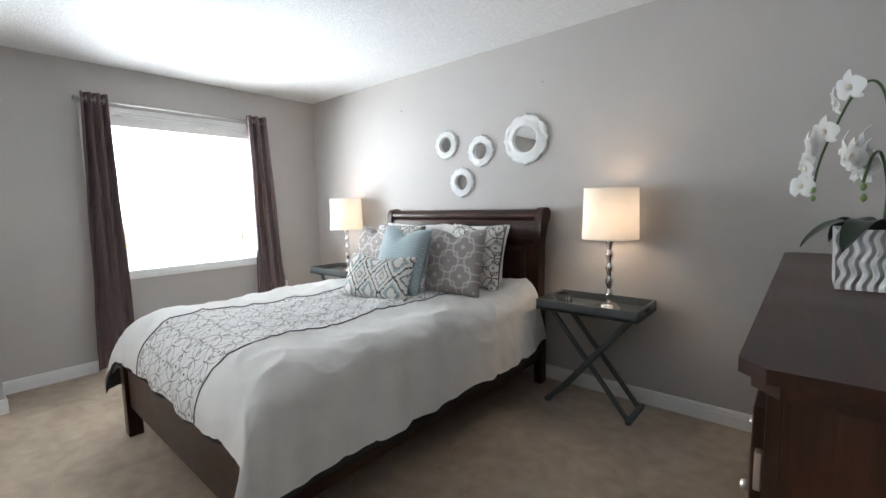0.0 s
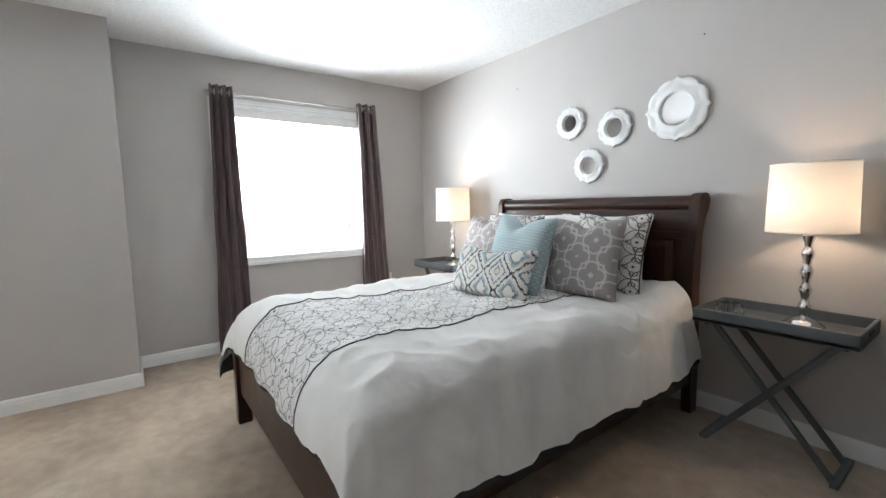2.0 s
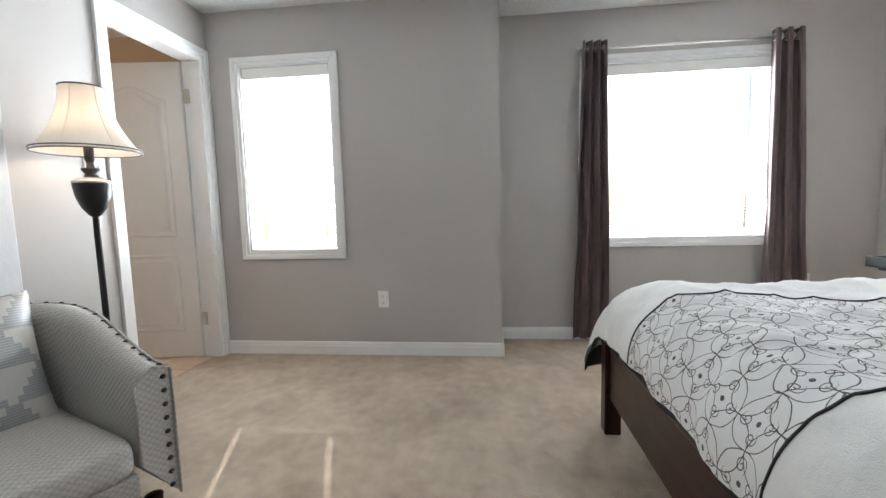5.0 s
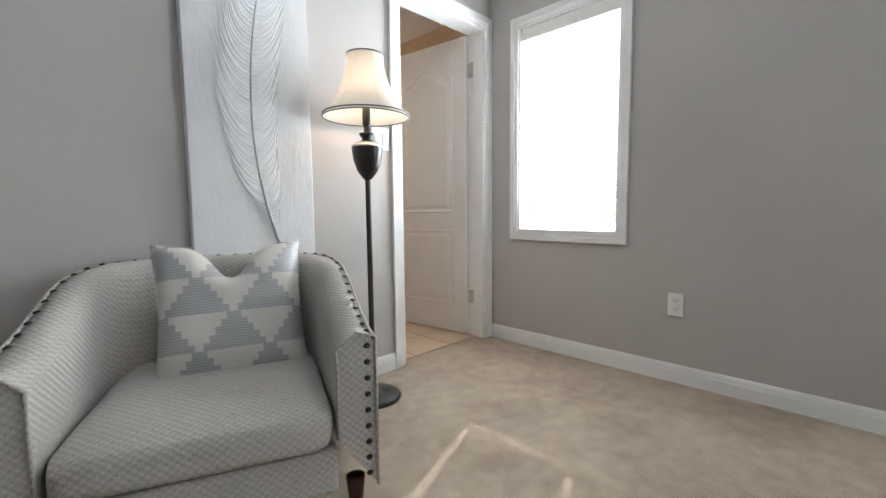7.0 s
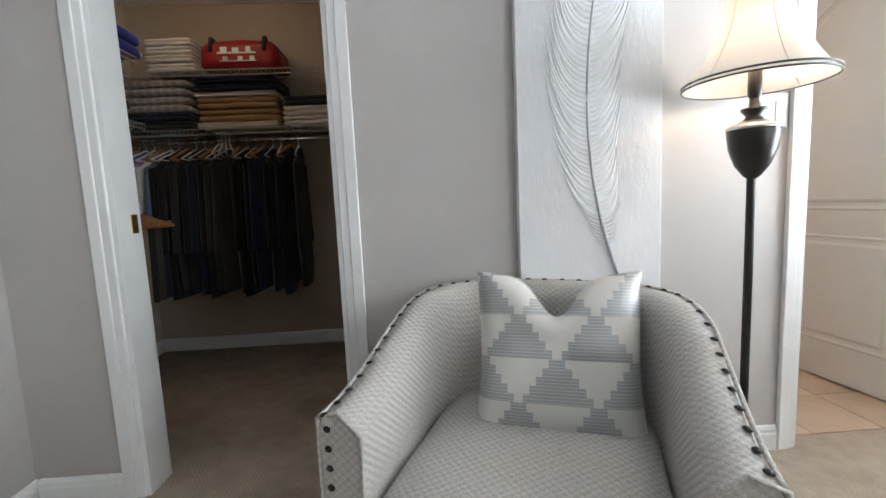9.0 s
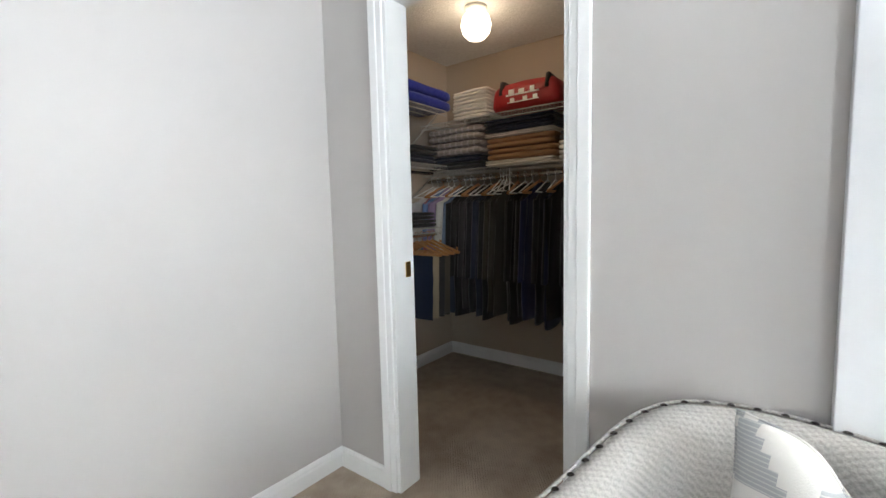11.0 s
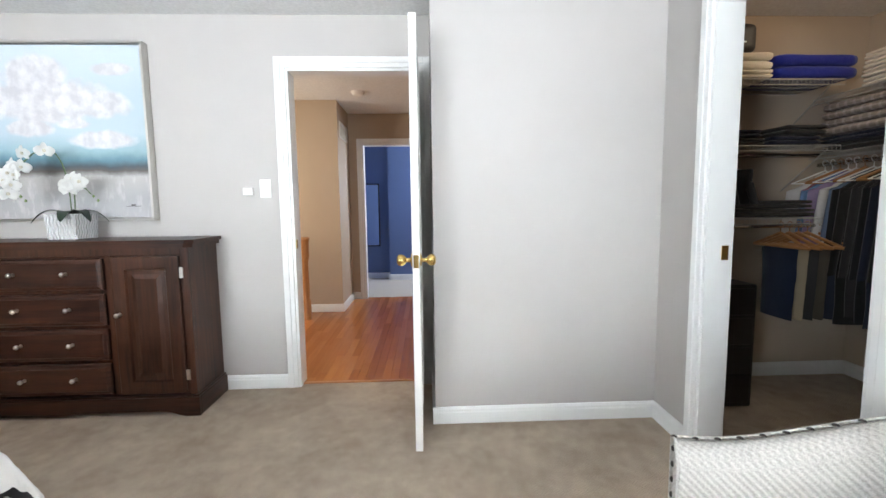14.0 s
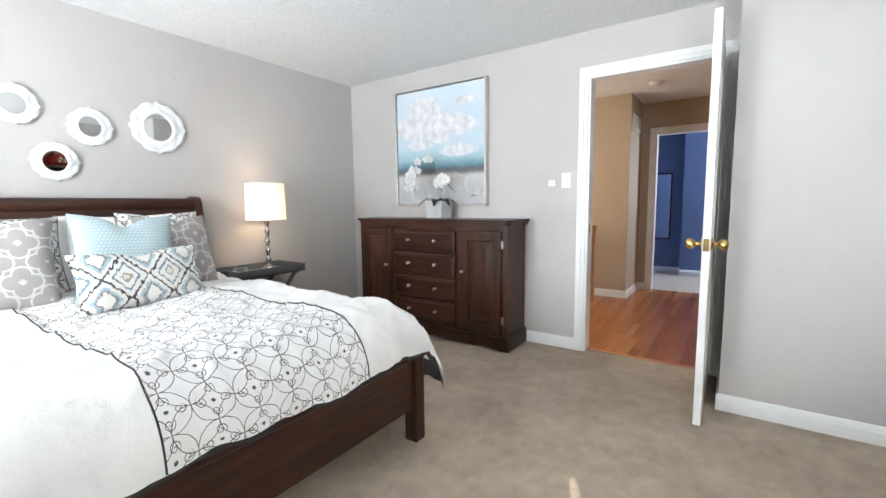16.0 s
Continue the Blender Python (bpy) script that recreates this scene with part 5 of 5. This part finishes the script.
# hall railing
ra = thing("stair_railing", "golden oak stair railing with turned balusters in the hall", "railing")
part("newel_post", lathe([(0.045, 0), (0.045, 0.2), (0.03, 0.23), (0.036, 0.3), (0.03, 0.62), (0.04, 0.66), (0.045, 0.68), (0.045, 0.84), (0.052, 0.85), (0.052, 0.88), (0.001, 0.885)], 20, (2.0, 0.655, 0)), OAK, ra, smooth=True)
part("handrail", boxes((1.97, 2.03, 0.69, 1.88, 0.81, 0.86), bevel=0.012), OAK, ra)
for i in range(9):
    part("baluster", lathe([(0.016, 0), (0.016, 0.15), (0.01, 0.18), (0.017, 0.3), (0.011, 0.55), (0.014, 0.81)], 12, (2.0, 0.78 + i * 0.115, 0)), OAK, ra, smooth=True)

# ---- closet ----
gl = thing("ceiling_globe", "lit round opal globe light on the closet ceiling", "ceiling light", pose(-0.49, -2.8, H))
part("canopy", lathe([(0.065, 0), (0.065, -0.012), (0.045, -0.025), (0.001, -0.025)], 24), PLASTIC, gl, smooth=True)
globe = part("globe", lathe([(0.04, -0.02), (0.05, -0.03), (0.078, -0.06), (0.088, -0.1), (0.078, -0.145), (0.05, -0.175), (0.001, -0.188)], 28), OPAL, gl, smooth=True)
globe.visible_shadow = False


before = set(bpy.data.objects)


def wire_shelf(m, L, D, label):
    """A ventilated wire shelf along local x, its wall edge at y = 0."""
    t = thing("wire_shelf", label, "shelf", m, "wire shelves in the closet")
    for y, z in ((0, 0), (-D, 0), (-D, -0.03), (-D / 2, -0.003)):
        part("rail", tube([(0, y, z), (L, y, z)], 0.0035, 6), WIRE, t)
    bm = bmesh.new()
    i = 0
    while i * 0.026 < L:
        x = i * 0.026
        tube([(x, 0, 0.004), (x, -D, 0.004), (x, -D - 0.002, -0.03)], 0.0016, 4, bm)
        i += 1
    tagged(part("wire_grid", bm, WIRE, t), kind="stuff")
    for x in (0.06, L - 0.06):
        part("brace", tube([(x, 0, -0.25), (x, -D + 0.02, -0.02)], 0.004, 6), WIRE, t)
    return t


for z in (1.745, 1.4):
    wire_shelf(pose(-1.9, -3.468, z, 0, 0, 0) @ Matrix.Diagonal((1, -1, 1, 1)), 1.9, 0.36, "grey wire shelf along the closet's back wall")
for z in (1.79, 1.42, 1.0):
    wire_shelf(pose(0.018, -3.0, z, 0, 0, 90) @ Matrix.Diagonal((1, -1, 1, 1)), 0.9, 0.33, "grey wire shelf along the closet's side wall")
cr = thing("closet_rod", "chrome hanging rod under the closet shelf", "rod")
part("bar", tube([(-1.9, -3.17, 1.335), (0.0, -3.17, 1.335)], 0.0125, 12), CHROME, cr, smooth=True)
cr2 = thing("closet_rod", "short chrome rod under the side shelf", "rod")
part("bar", tube([(-0.26, -2.98, 0.955), (-0.26, -2.15, 0.955)], 0.011, 12), CHROME, cr2, smooth=True)


def folded(x0, x1, y0, y1, z, heights, mats, label, category, group=""):
    """A pile of folded cloth, each piece with a rounded front fold."""
    made = []
    for h, m in zip(heights, mats):
        t = thing("folded_" + category.replace(" ", "_"), label, category, None, group)
        bm = bmesh.new()
        rng = random.Random(int(z * 1000) + int(h * 999))
        jx, jy = rng.uniform(-0.012, 0.012), rng.uniform(-0.012, 0.012)
        for k in range(2):
            bb = cushion(x0 + jx, x1 + jx, y0 + jy, y1 + jy - 0.006 * k, z + h * k / 2 + 0.001, z + h * (k + 1) / 2 - 0.001, min(h / 4 - 0.001, 0.03), k + z)
            for v in bb.verts:
                if v.co.z > z + h - 0.002:
                    v.co.z = z + h - 0.002
            me = bpy.data.meshes.new("fold")
            bb.to_mesh(me)
            bb.free()
            bm.from_mesh(me)
            bpy.data.meshes.remove(me)
        part("cloth", bm, m, t, smooth=True)
        z += h
    return z


TAN = fabric("tan fleece", (0.36, 0.2, 0.1))
NAVY = fabric("navy knit", (0.012, 0.014, 0.03))
ROYAL = fabric("royal blue fleece", (0.012, 0.02, 0.2))
DARKG = fabric("dark grey knit", (0.03, 0.028, 0.027))
WHITE_T = fabric("white towelling", (0.68, 0.62, 0.54), weave=260, bump=0.5)
k = Mat("plaid comforter", 0.9)
ck = (((k.x / 0.05).fract() - 0.5).abs().lt(0.16) * 0.4 + ((k.y / 0.05 + k.z / 0.03).fract() - 0.5).abs().lt(0.14) * 0.4)
k.colour(k.mix(ck + k.noise(12, 3) * 0.2, (0.2, 0.165, 0.15), (0.42, 0.37, 0.35)))
k.bump(k.noise(15, 3), 0.5, 0.02)
PLAID = k.m
folded(-0.55, -0.27, -3.44, -3.12, 1.752, (0.05, 0.048, 0.05, 0.045), (WHITE_T,) * 4, "folded cream towel in a stack on the wire shelf", "towel", "stacked towels")
folded(-0.52, -0.07, -3.45, -3.09, 1.407, (0.05, 0.045, 0.1, 0.1), (DARKG, NAVY, PLAID, PLAID), "folded blanket in a stack on the wire shelf", "blanket", "stacked blankets")
folded(-1.04, -0.56, -3.45, -3.1, 1.407, (0.035, 0.075, 0.075, 0.03, 0.045, 0.04), (CREAM, TAN, TAN, WHITE_T, NAVY, NAVY), "folded blanket in a stack on the wire shelf", "blanket", "stacked blankets")
folded(-1.5, -1.07, -3.45, -3.1, 1.407, (0.06, 0.06, 0.06), (WHITE_T, CREAM, DARKG), "folded linen in a stack on the wire shelf", "linen", "stacked linen")
folded(-0.3, 0.0, -3.1, -2.61, 1.8, (0.14,), (ROYAL,), "royal blue fleece blanket folded on the side shelf", "blanket")
folded(-0.3, 0.0, -2.58, -2.2, 1.8, (0.05, 0.1), (CREAM, CREAM), "cream pillow lying on the side shelf", "pillow")
folded(-0.28, -0.02, -2.9, -2.6, 1.43, (0.05,), (NAVY,), "dark folded filler cloth on the side shelf", "knitwear")
bk = thing("tote_bag", "black tote bag on top of the cream pillow", "bag")
part("body", cushion(-0.28, -0.03, -2.5, -2.24, 1.951, 2.11, 0.03, 2), plain("black nylon", (0.012, 0.012, 0.014), 0.5, bump=0.3, bscale=60), bk, smooth=True)
part("emblem", boxes((-0.283, -0.2805, -2.43, -2.31, 2.0, 2.008), (-0.283, -0.2805, -2.41, -2.33, 2.02, 2.03)), PLASTIC, bk)
rb = thing("gym_bag", "red gym bag with black straps and a white emblem", "bag")
RED = plain("red nylon", (0.3, 0.012, 0.014), 0.5, vary=0.15, bump=0.4, bscale=40)
bm = cushion(-1.07, -0.57, -3.42, -3.14, 1.75, 1.93, 0.06, 5)
for v in bm.verts:
    f = (v.co.z - 1.75) / 0.18
    v.co.x = -0.82 + (v.co.x + 0.82) * (1 - 0.1 * f)
part("body", bm, RED, rb, smooth=True)
for x in (-0.98, -0.66):
    part("strap", tube([(x, -3.14, 1.86), (x, -3.17, 1.94), (x + 0.03, -3.25, 1.96), (x, -3.36, 1.93)], [0.014, 0.018, 0.018, 0.012], 8), BLACK, rb, smooth=True)
for x0, x1, z0, z1 in ((-0.93, -0.7, 1.845, 1.855), (-0.76, -0.72, 1.85, 1.885), (-0.83, -0.79, 1.85, 1.88), (-0.9, -0.87, 1.85, 1.885), (-0.93, -0.71, 1.8, 1.806), (-0.76, -0.73, 1.806, 1.83), (-0.85, -0.82, 1.806, 1.83), (-0.92, -0.89, 1.806, 1.83)):
    part("emblem", boxes((x0, x1, -3.139, -3.134, z0, z1), bevel=0.001), PLASTIC, rb)


def hanger_bm(hook=0.05, w=0.2, r=0.004):
    bm = tube([(0, -w, -0.09), (0, -w * 0.55, -0.055), (0, 0, -0.01), (0, w * 0.55, -0.055), (0, w, -0.09)], r, 6)
    tube([(0, -w, -0.09), (0, w, -0.09)], r, 6, bm)
    pts = [(0, 0, -0.01), (0, 0, 0.02)] + [(0, 0.018 * math.sin(a) , 0.038 + -0.018 * math.cos(a)) for a in [0.3 + i * 0.6 for i in range(8)]]
    tube(pts, 0.0025, 6, bm)
    return bm


HANG_WHITE = mesh("hanger", hanger_bm(), PLASTIC)
HANG_WOOD = mesh("hanger", hanger_bm(r=0.009), HANGER_WOOD)


def garment(x, mat, ln, seed, label, sleeve=0.25, at=None):
    """A shirt on a hanger, hung across the rod."""
    t = thing("shirt", label, "shirt", at or pose(x, -3.17, 1.335, 0, 0, random.Random(seed).uniform(-9, 9)), "shirts on the closet rod")
    h = new("hanger", HANG_WHITE if seed % 3 else HANG_WOOD)
    h.parent = t
    h.matrix_local = pose(0, 0, -0.03)
    rng = random.Random(seed)

    def fn(u, v):
        a = 2 * math.pi * u
        f = v
        half = 0.05 + 0.17 * min(1, f / 0.12) ** 0.7 if f < 0.12 else 0.22 - 0.01 * f
        y = half * math.copysign(abs(math.cos(a)) ** 0.5, math.cos(a))
        thick = 0.012 + 0.014 * min(1, f * 4) + 0.012 * noise.noise(Vector((y * 12, f * 2, seed)))
        z = -0.05 - 0.09 * (abs(y) / 0.2) * max(0, 1 - f * 6) - f * ln
        return (thick * math.sin(a) + 0.02 * noise.noise(Vector((f * 3, y * 5, seed + 1))), y, z)
    part("body", grid(28, 26, fn), mat, t, smooth=True)
    for sg in (-1, 1):
        L = sleeve

        def sl(u, v):
            a = 2 * math.pi * u
            r = 0.075 * (1 - 0.35 * v)
            return (0.018 * math.sin(a), sg * (0.19 + 0.05 * v) + r * 0.45 * math.cos(a), -0.16 - L * v + r * 0.5 * math.cos(a) * sg * -0.3)
        part("sleeve", grid(14, 8, sl), mat, t, smooth=True)


SH = [("white", (0.6, 0.57, 0.56)), ("pink", (0.42, 0.17, 0.2)), ("sky blue", (0.15, 0.24, 0.44)), ("lilac", (0.3, 0.22, 0.38)), ("white", (0.55, 0.54, 0.53)), ("slate blue", (0.1, 0.14, 0.22)),
      ("black", (0.01, 0.01, 0.011)), ("black", (0.012, 0.011, 0.011)), ("charcoal", (0.022, 0.021, 0.021)), ("black", (0.01, 0.01, 0.012)), ("navy", (0.012, 0.015, 0.03)), ("black", (0.011, 0.011, 0.011)),
      ("dark olive", (0.03, 0.027, 0.018)), ("dark olive", (0.028, 0.026, 0.02)), ("charcoal", (0.025, 0.023, 0.021)), ("black", (0.01, 0.01, 0.01)), ("black", (0.012, 0.012, 0.012)), ("navy", (0.012, 0.016, 0.05)), ("black", (0.01, 0.01, 0.012)), ("navy", (0.01, 0.014, 0.04)), ("black", (0.01, 0.01, 0.01)), ("charcoal", (0.02, 0.02, 0.02))]
xx = -0.05
for i, (nm, c) in enumerate(SH):
    garment(xx, fabric(nm + " shirt cotton", c, bump=0.15), 0.74 + 0.12 * ((i * 7) % 5) / 5 if i < 6 else 0.84 + 0.02 * (i % 4), i + 1, "%s shirt on a hanger in the closet" % nm, 0.3 if i in (4, 5) else 0.5)
    xx -= 0.05 if i < 6 else 0.052
# Rod and two dark tops added to darken the closet's bright side.
cr3 = thing("closet_rod", "added chrome rod under the upper side shelf", "rod")
part("bar", tube([(-0.2, -2.98, 1.375), (-0.2, -2.15, 1.375)], 0.011, 12), CHROME, cr3, smooth=True)
for i in range(2):
    c = ((0.012, 0.012, 0.013), (0.02, 0.02, 0.022), (0.05, 0.045, 0.05), (0.01, 0.01, 0.012))[i % 4]
    garment(0, fabric("dark filler cotton", c, bump=0.15), 0.24, 40 + i, "dark top added on the side rod", 0.12, pose(-0.2, -2.3 - i * 0.085, 1.375, 0, 0, 90 + 5 * (i % 3)))
# Dark folded cloth added to darken the side shelves, standing for mixed clutter.
folded(-0.28, -0.02, -2.56, -2.3, 1.43, (0.04, 0.05), (DARKG, NAVY), "dark folded filler cloth on the side shelf", "knitwear")
folded(-0.28, -0.02, -2.95, -2.7, 1.49, (0.06,), (DARKG,), "dark folded filler cloth on the side shelf", "knitwear")
folded(-0.28, -0.02, -2.9, -2.3, 1.01, (0.05, 0.05), (DARKG, DARKG), "dark folded filler cloth on the lower side shelf", "knitwear")
for i in range(4):
    t = thing("hanger", "empty white plastic hanger on the closet rod", "hanger", pose(-0.66 - i * 0.022, -3.13, 1.325, 0, 0, 12 + 5 * i), "empty hangers")
    o = new("body", HANG_WHITE)
    o.parent = t
for i in range(5):
    c = [(0.012, 0.02, 0.045), (0.3, 0.24, 0.16), (0.03, 0.03, 0.03), (0.06, 0.05, 0.04), (0.02, 0.025, 0.04)][i]
    y = -2.72 - i * 0.055
    t = thing("trousers", "pair of trousers folded over a wooden hanger", "trousers", pose(-0.26, y, 0.955, 0, 0, 90 + 4 * i), "trousers on the short rod")
    o = new("hanger", HANG_WOOD)
    o.parent = t
    o.matrix_local = pose(0, 0, -0.03)
    fm = fabric("trouser cloth", c, bump=0.15)
    part("cloth", grid(10, 14, lambda u, v: (0.018 * math.sin(6.28319 * u) + 0.008 * noise.noise(Vector((v * 4, u * 3, i))), 0.13 * math.cos(6.28319 * u) * (1 - 0.1 * v), -0.13 - 0.42 * v)), fm, t, smooth=True)
# the closet's fittings are laid out from its own corner
for o in set(bpy.data.objects) - before:
    if o.parent is None:
        o.location += Vector((CX1 - 0.02, CY + 3.47, 0.085))
tw = thing("drawer_tower", "black plastic drawer tower on the closet carpet", "drawers")
part("body", boxes((-0.2, 0.19, -2.5, -2.14, 0, 0.72), bevel=0.01), BLACK, tw)
for i in range(4):
    part("drawer", boxes((-0.212, -0.2, -2.48, -2.16, 0.03 + i * 0.172, 0.185 + i * 0.172), bevel=0.006), BLACK, tw)

# ---- floor pieces ----
rng = random.Random(8)
me_by = {}
cnt = 0
x = XE + 0.06
rows = []
y = -1.4
while y < 2.0:
    xs = XE + 0.062 + (0 if not rows else -rng.uniform(0, 0.9))
    while xs < 3.07:
        L = rng.choice((0.6, 0.9, 1.2))
        a, b = max(xs, XE + 0.062), min(xs + L, 3.07)
        if b - a > 0.03:
            rows.append((a, b, y))
        xs += L
    y += 0.0575
floor_hall = bpy.data.objects["floor_hall"]
near = [r for r in rows if -0.75 < r[2] < 0.6]
far = [r for r in rows if not -0.75 < r[2] < 0.6]


def strip_bm(bm, a, b, y):
    return box(bm, a + 0.0006, b - 0.0006, y + 0.0006, y + 0.0569, -0.006, 0.004)


for a, b, y in near[:290]:
    o = part("plank", strip_bm(bmesh.new(), a, b, y), STRIP, floor_hall)
bm = bmesh.new()
for a, b, y in far + near[290:]:
    strip_bm(bm, a, b, y)
tagged(part("planks", bm, STRIP, floor_hall), kind="stuff")
structure("threshold", boxes((XE + 0.04, XE + 0.066, -0.584, 0.214, 0, 0.009), bevel=0.003), timber("oak threshold", (0.35, 0.13, 0.04), (0.5, 0.22, 0.08), 1), "oak threshold strip at the hall doorway", "threshold")
TILE = plain("beige ceramic tile", (0.52, 0.38, 0.27), 0.3, vary=0.1, scale=5)
fb = bpy.data.objects["floor_bath"]
tile_me = mesh("tile", boxes((0.002, 0.298, 0.002, 0.298, -0.004, 0.004), bevel=0.002), TILE)
for i in range(5):
    for j in range(8):
        o = new("tile", tile_me)
        o.parent = fb
        o.location = (-4.07 + i * 0.3, -1.94 - 0.3 * (j + 1), 0)
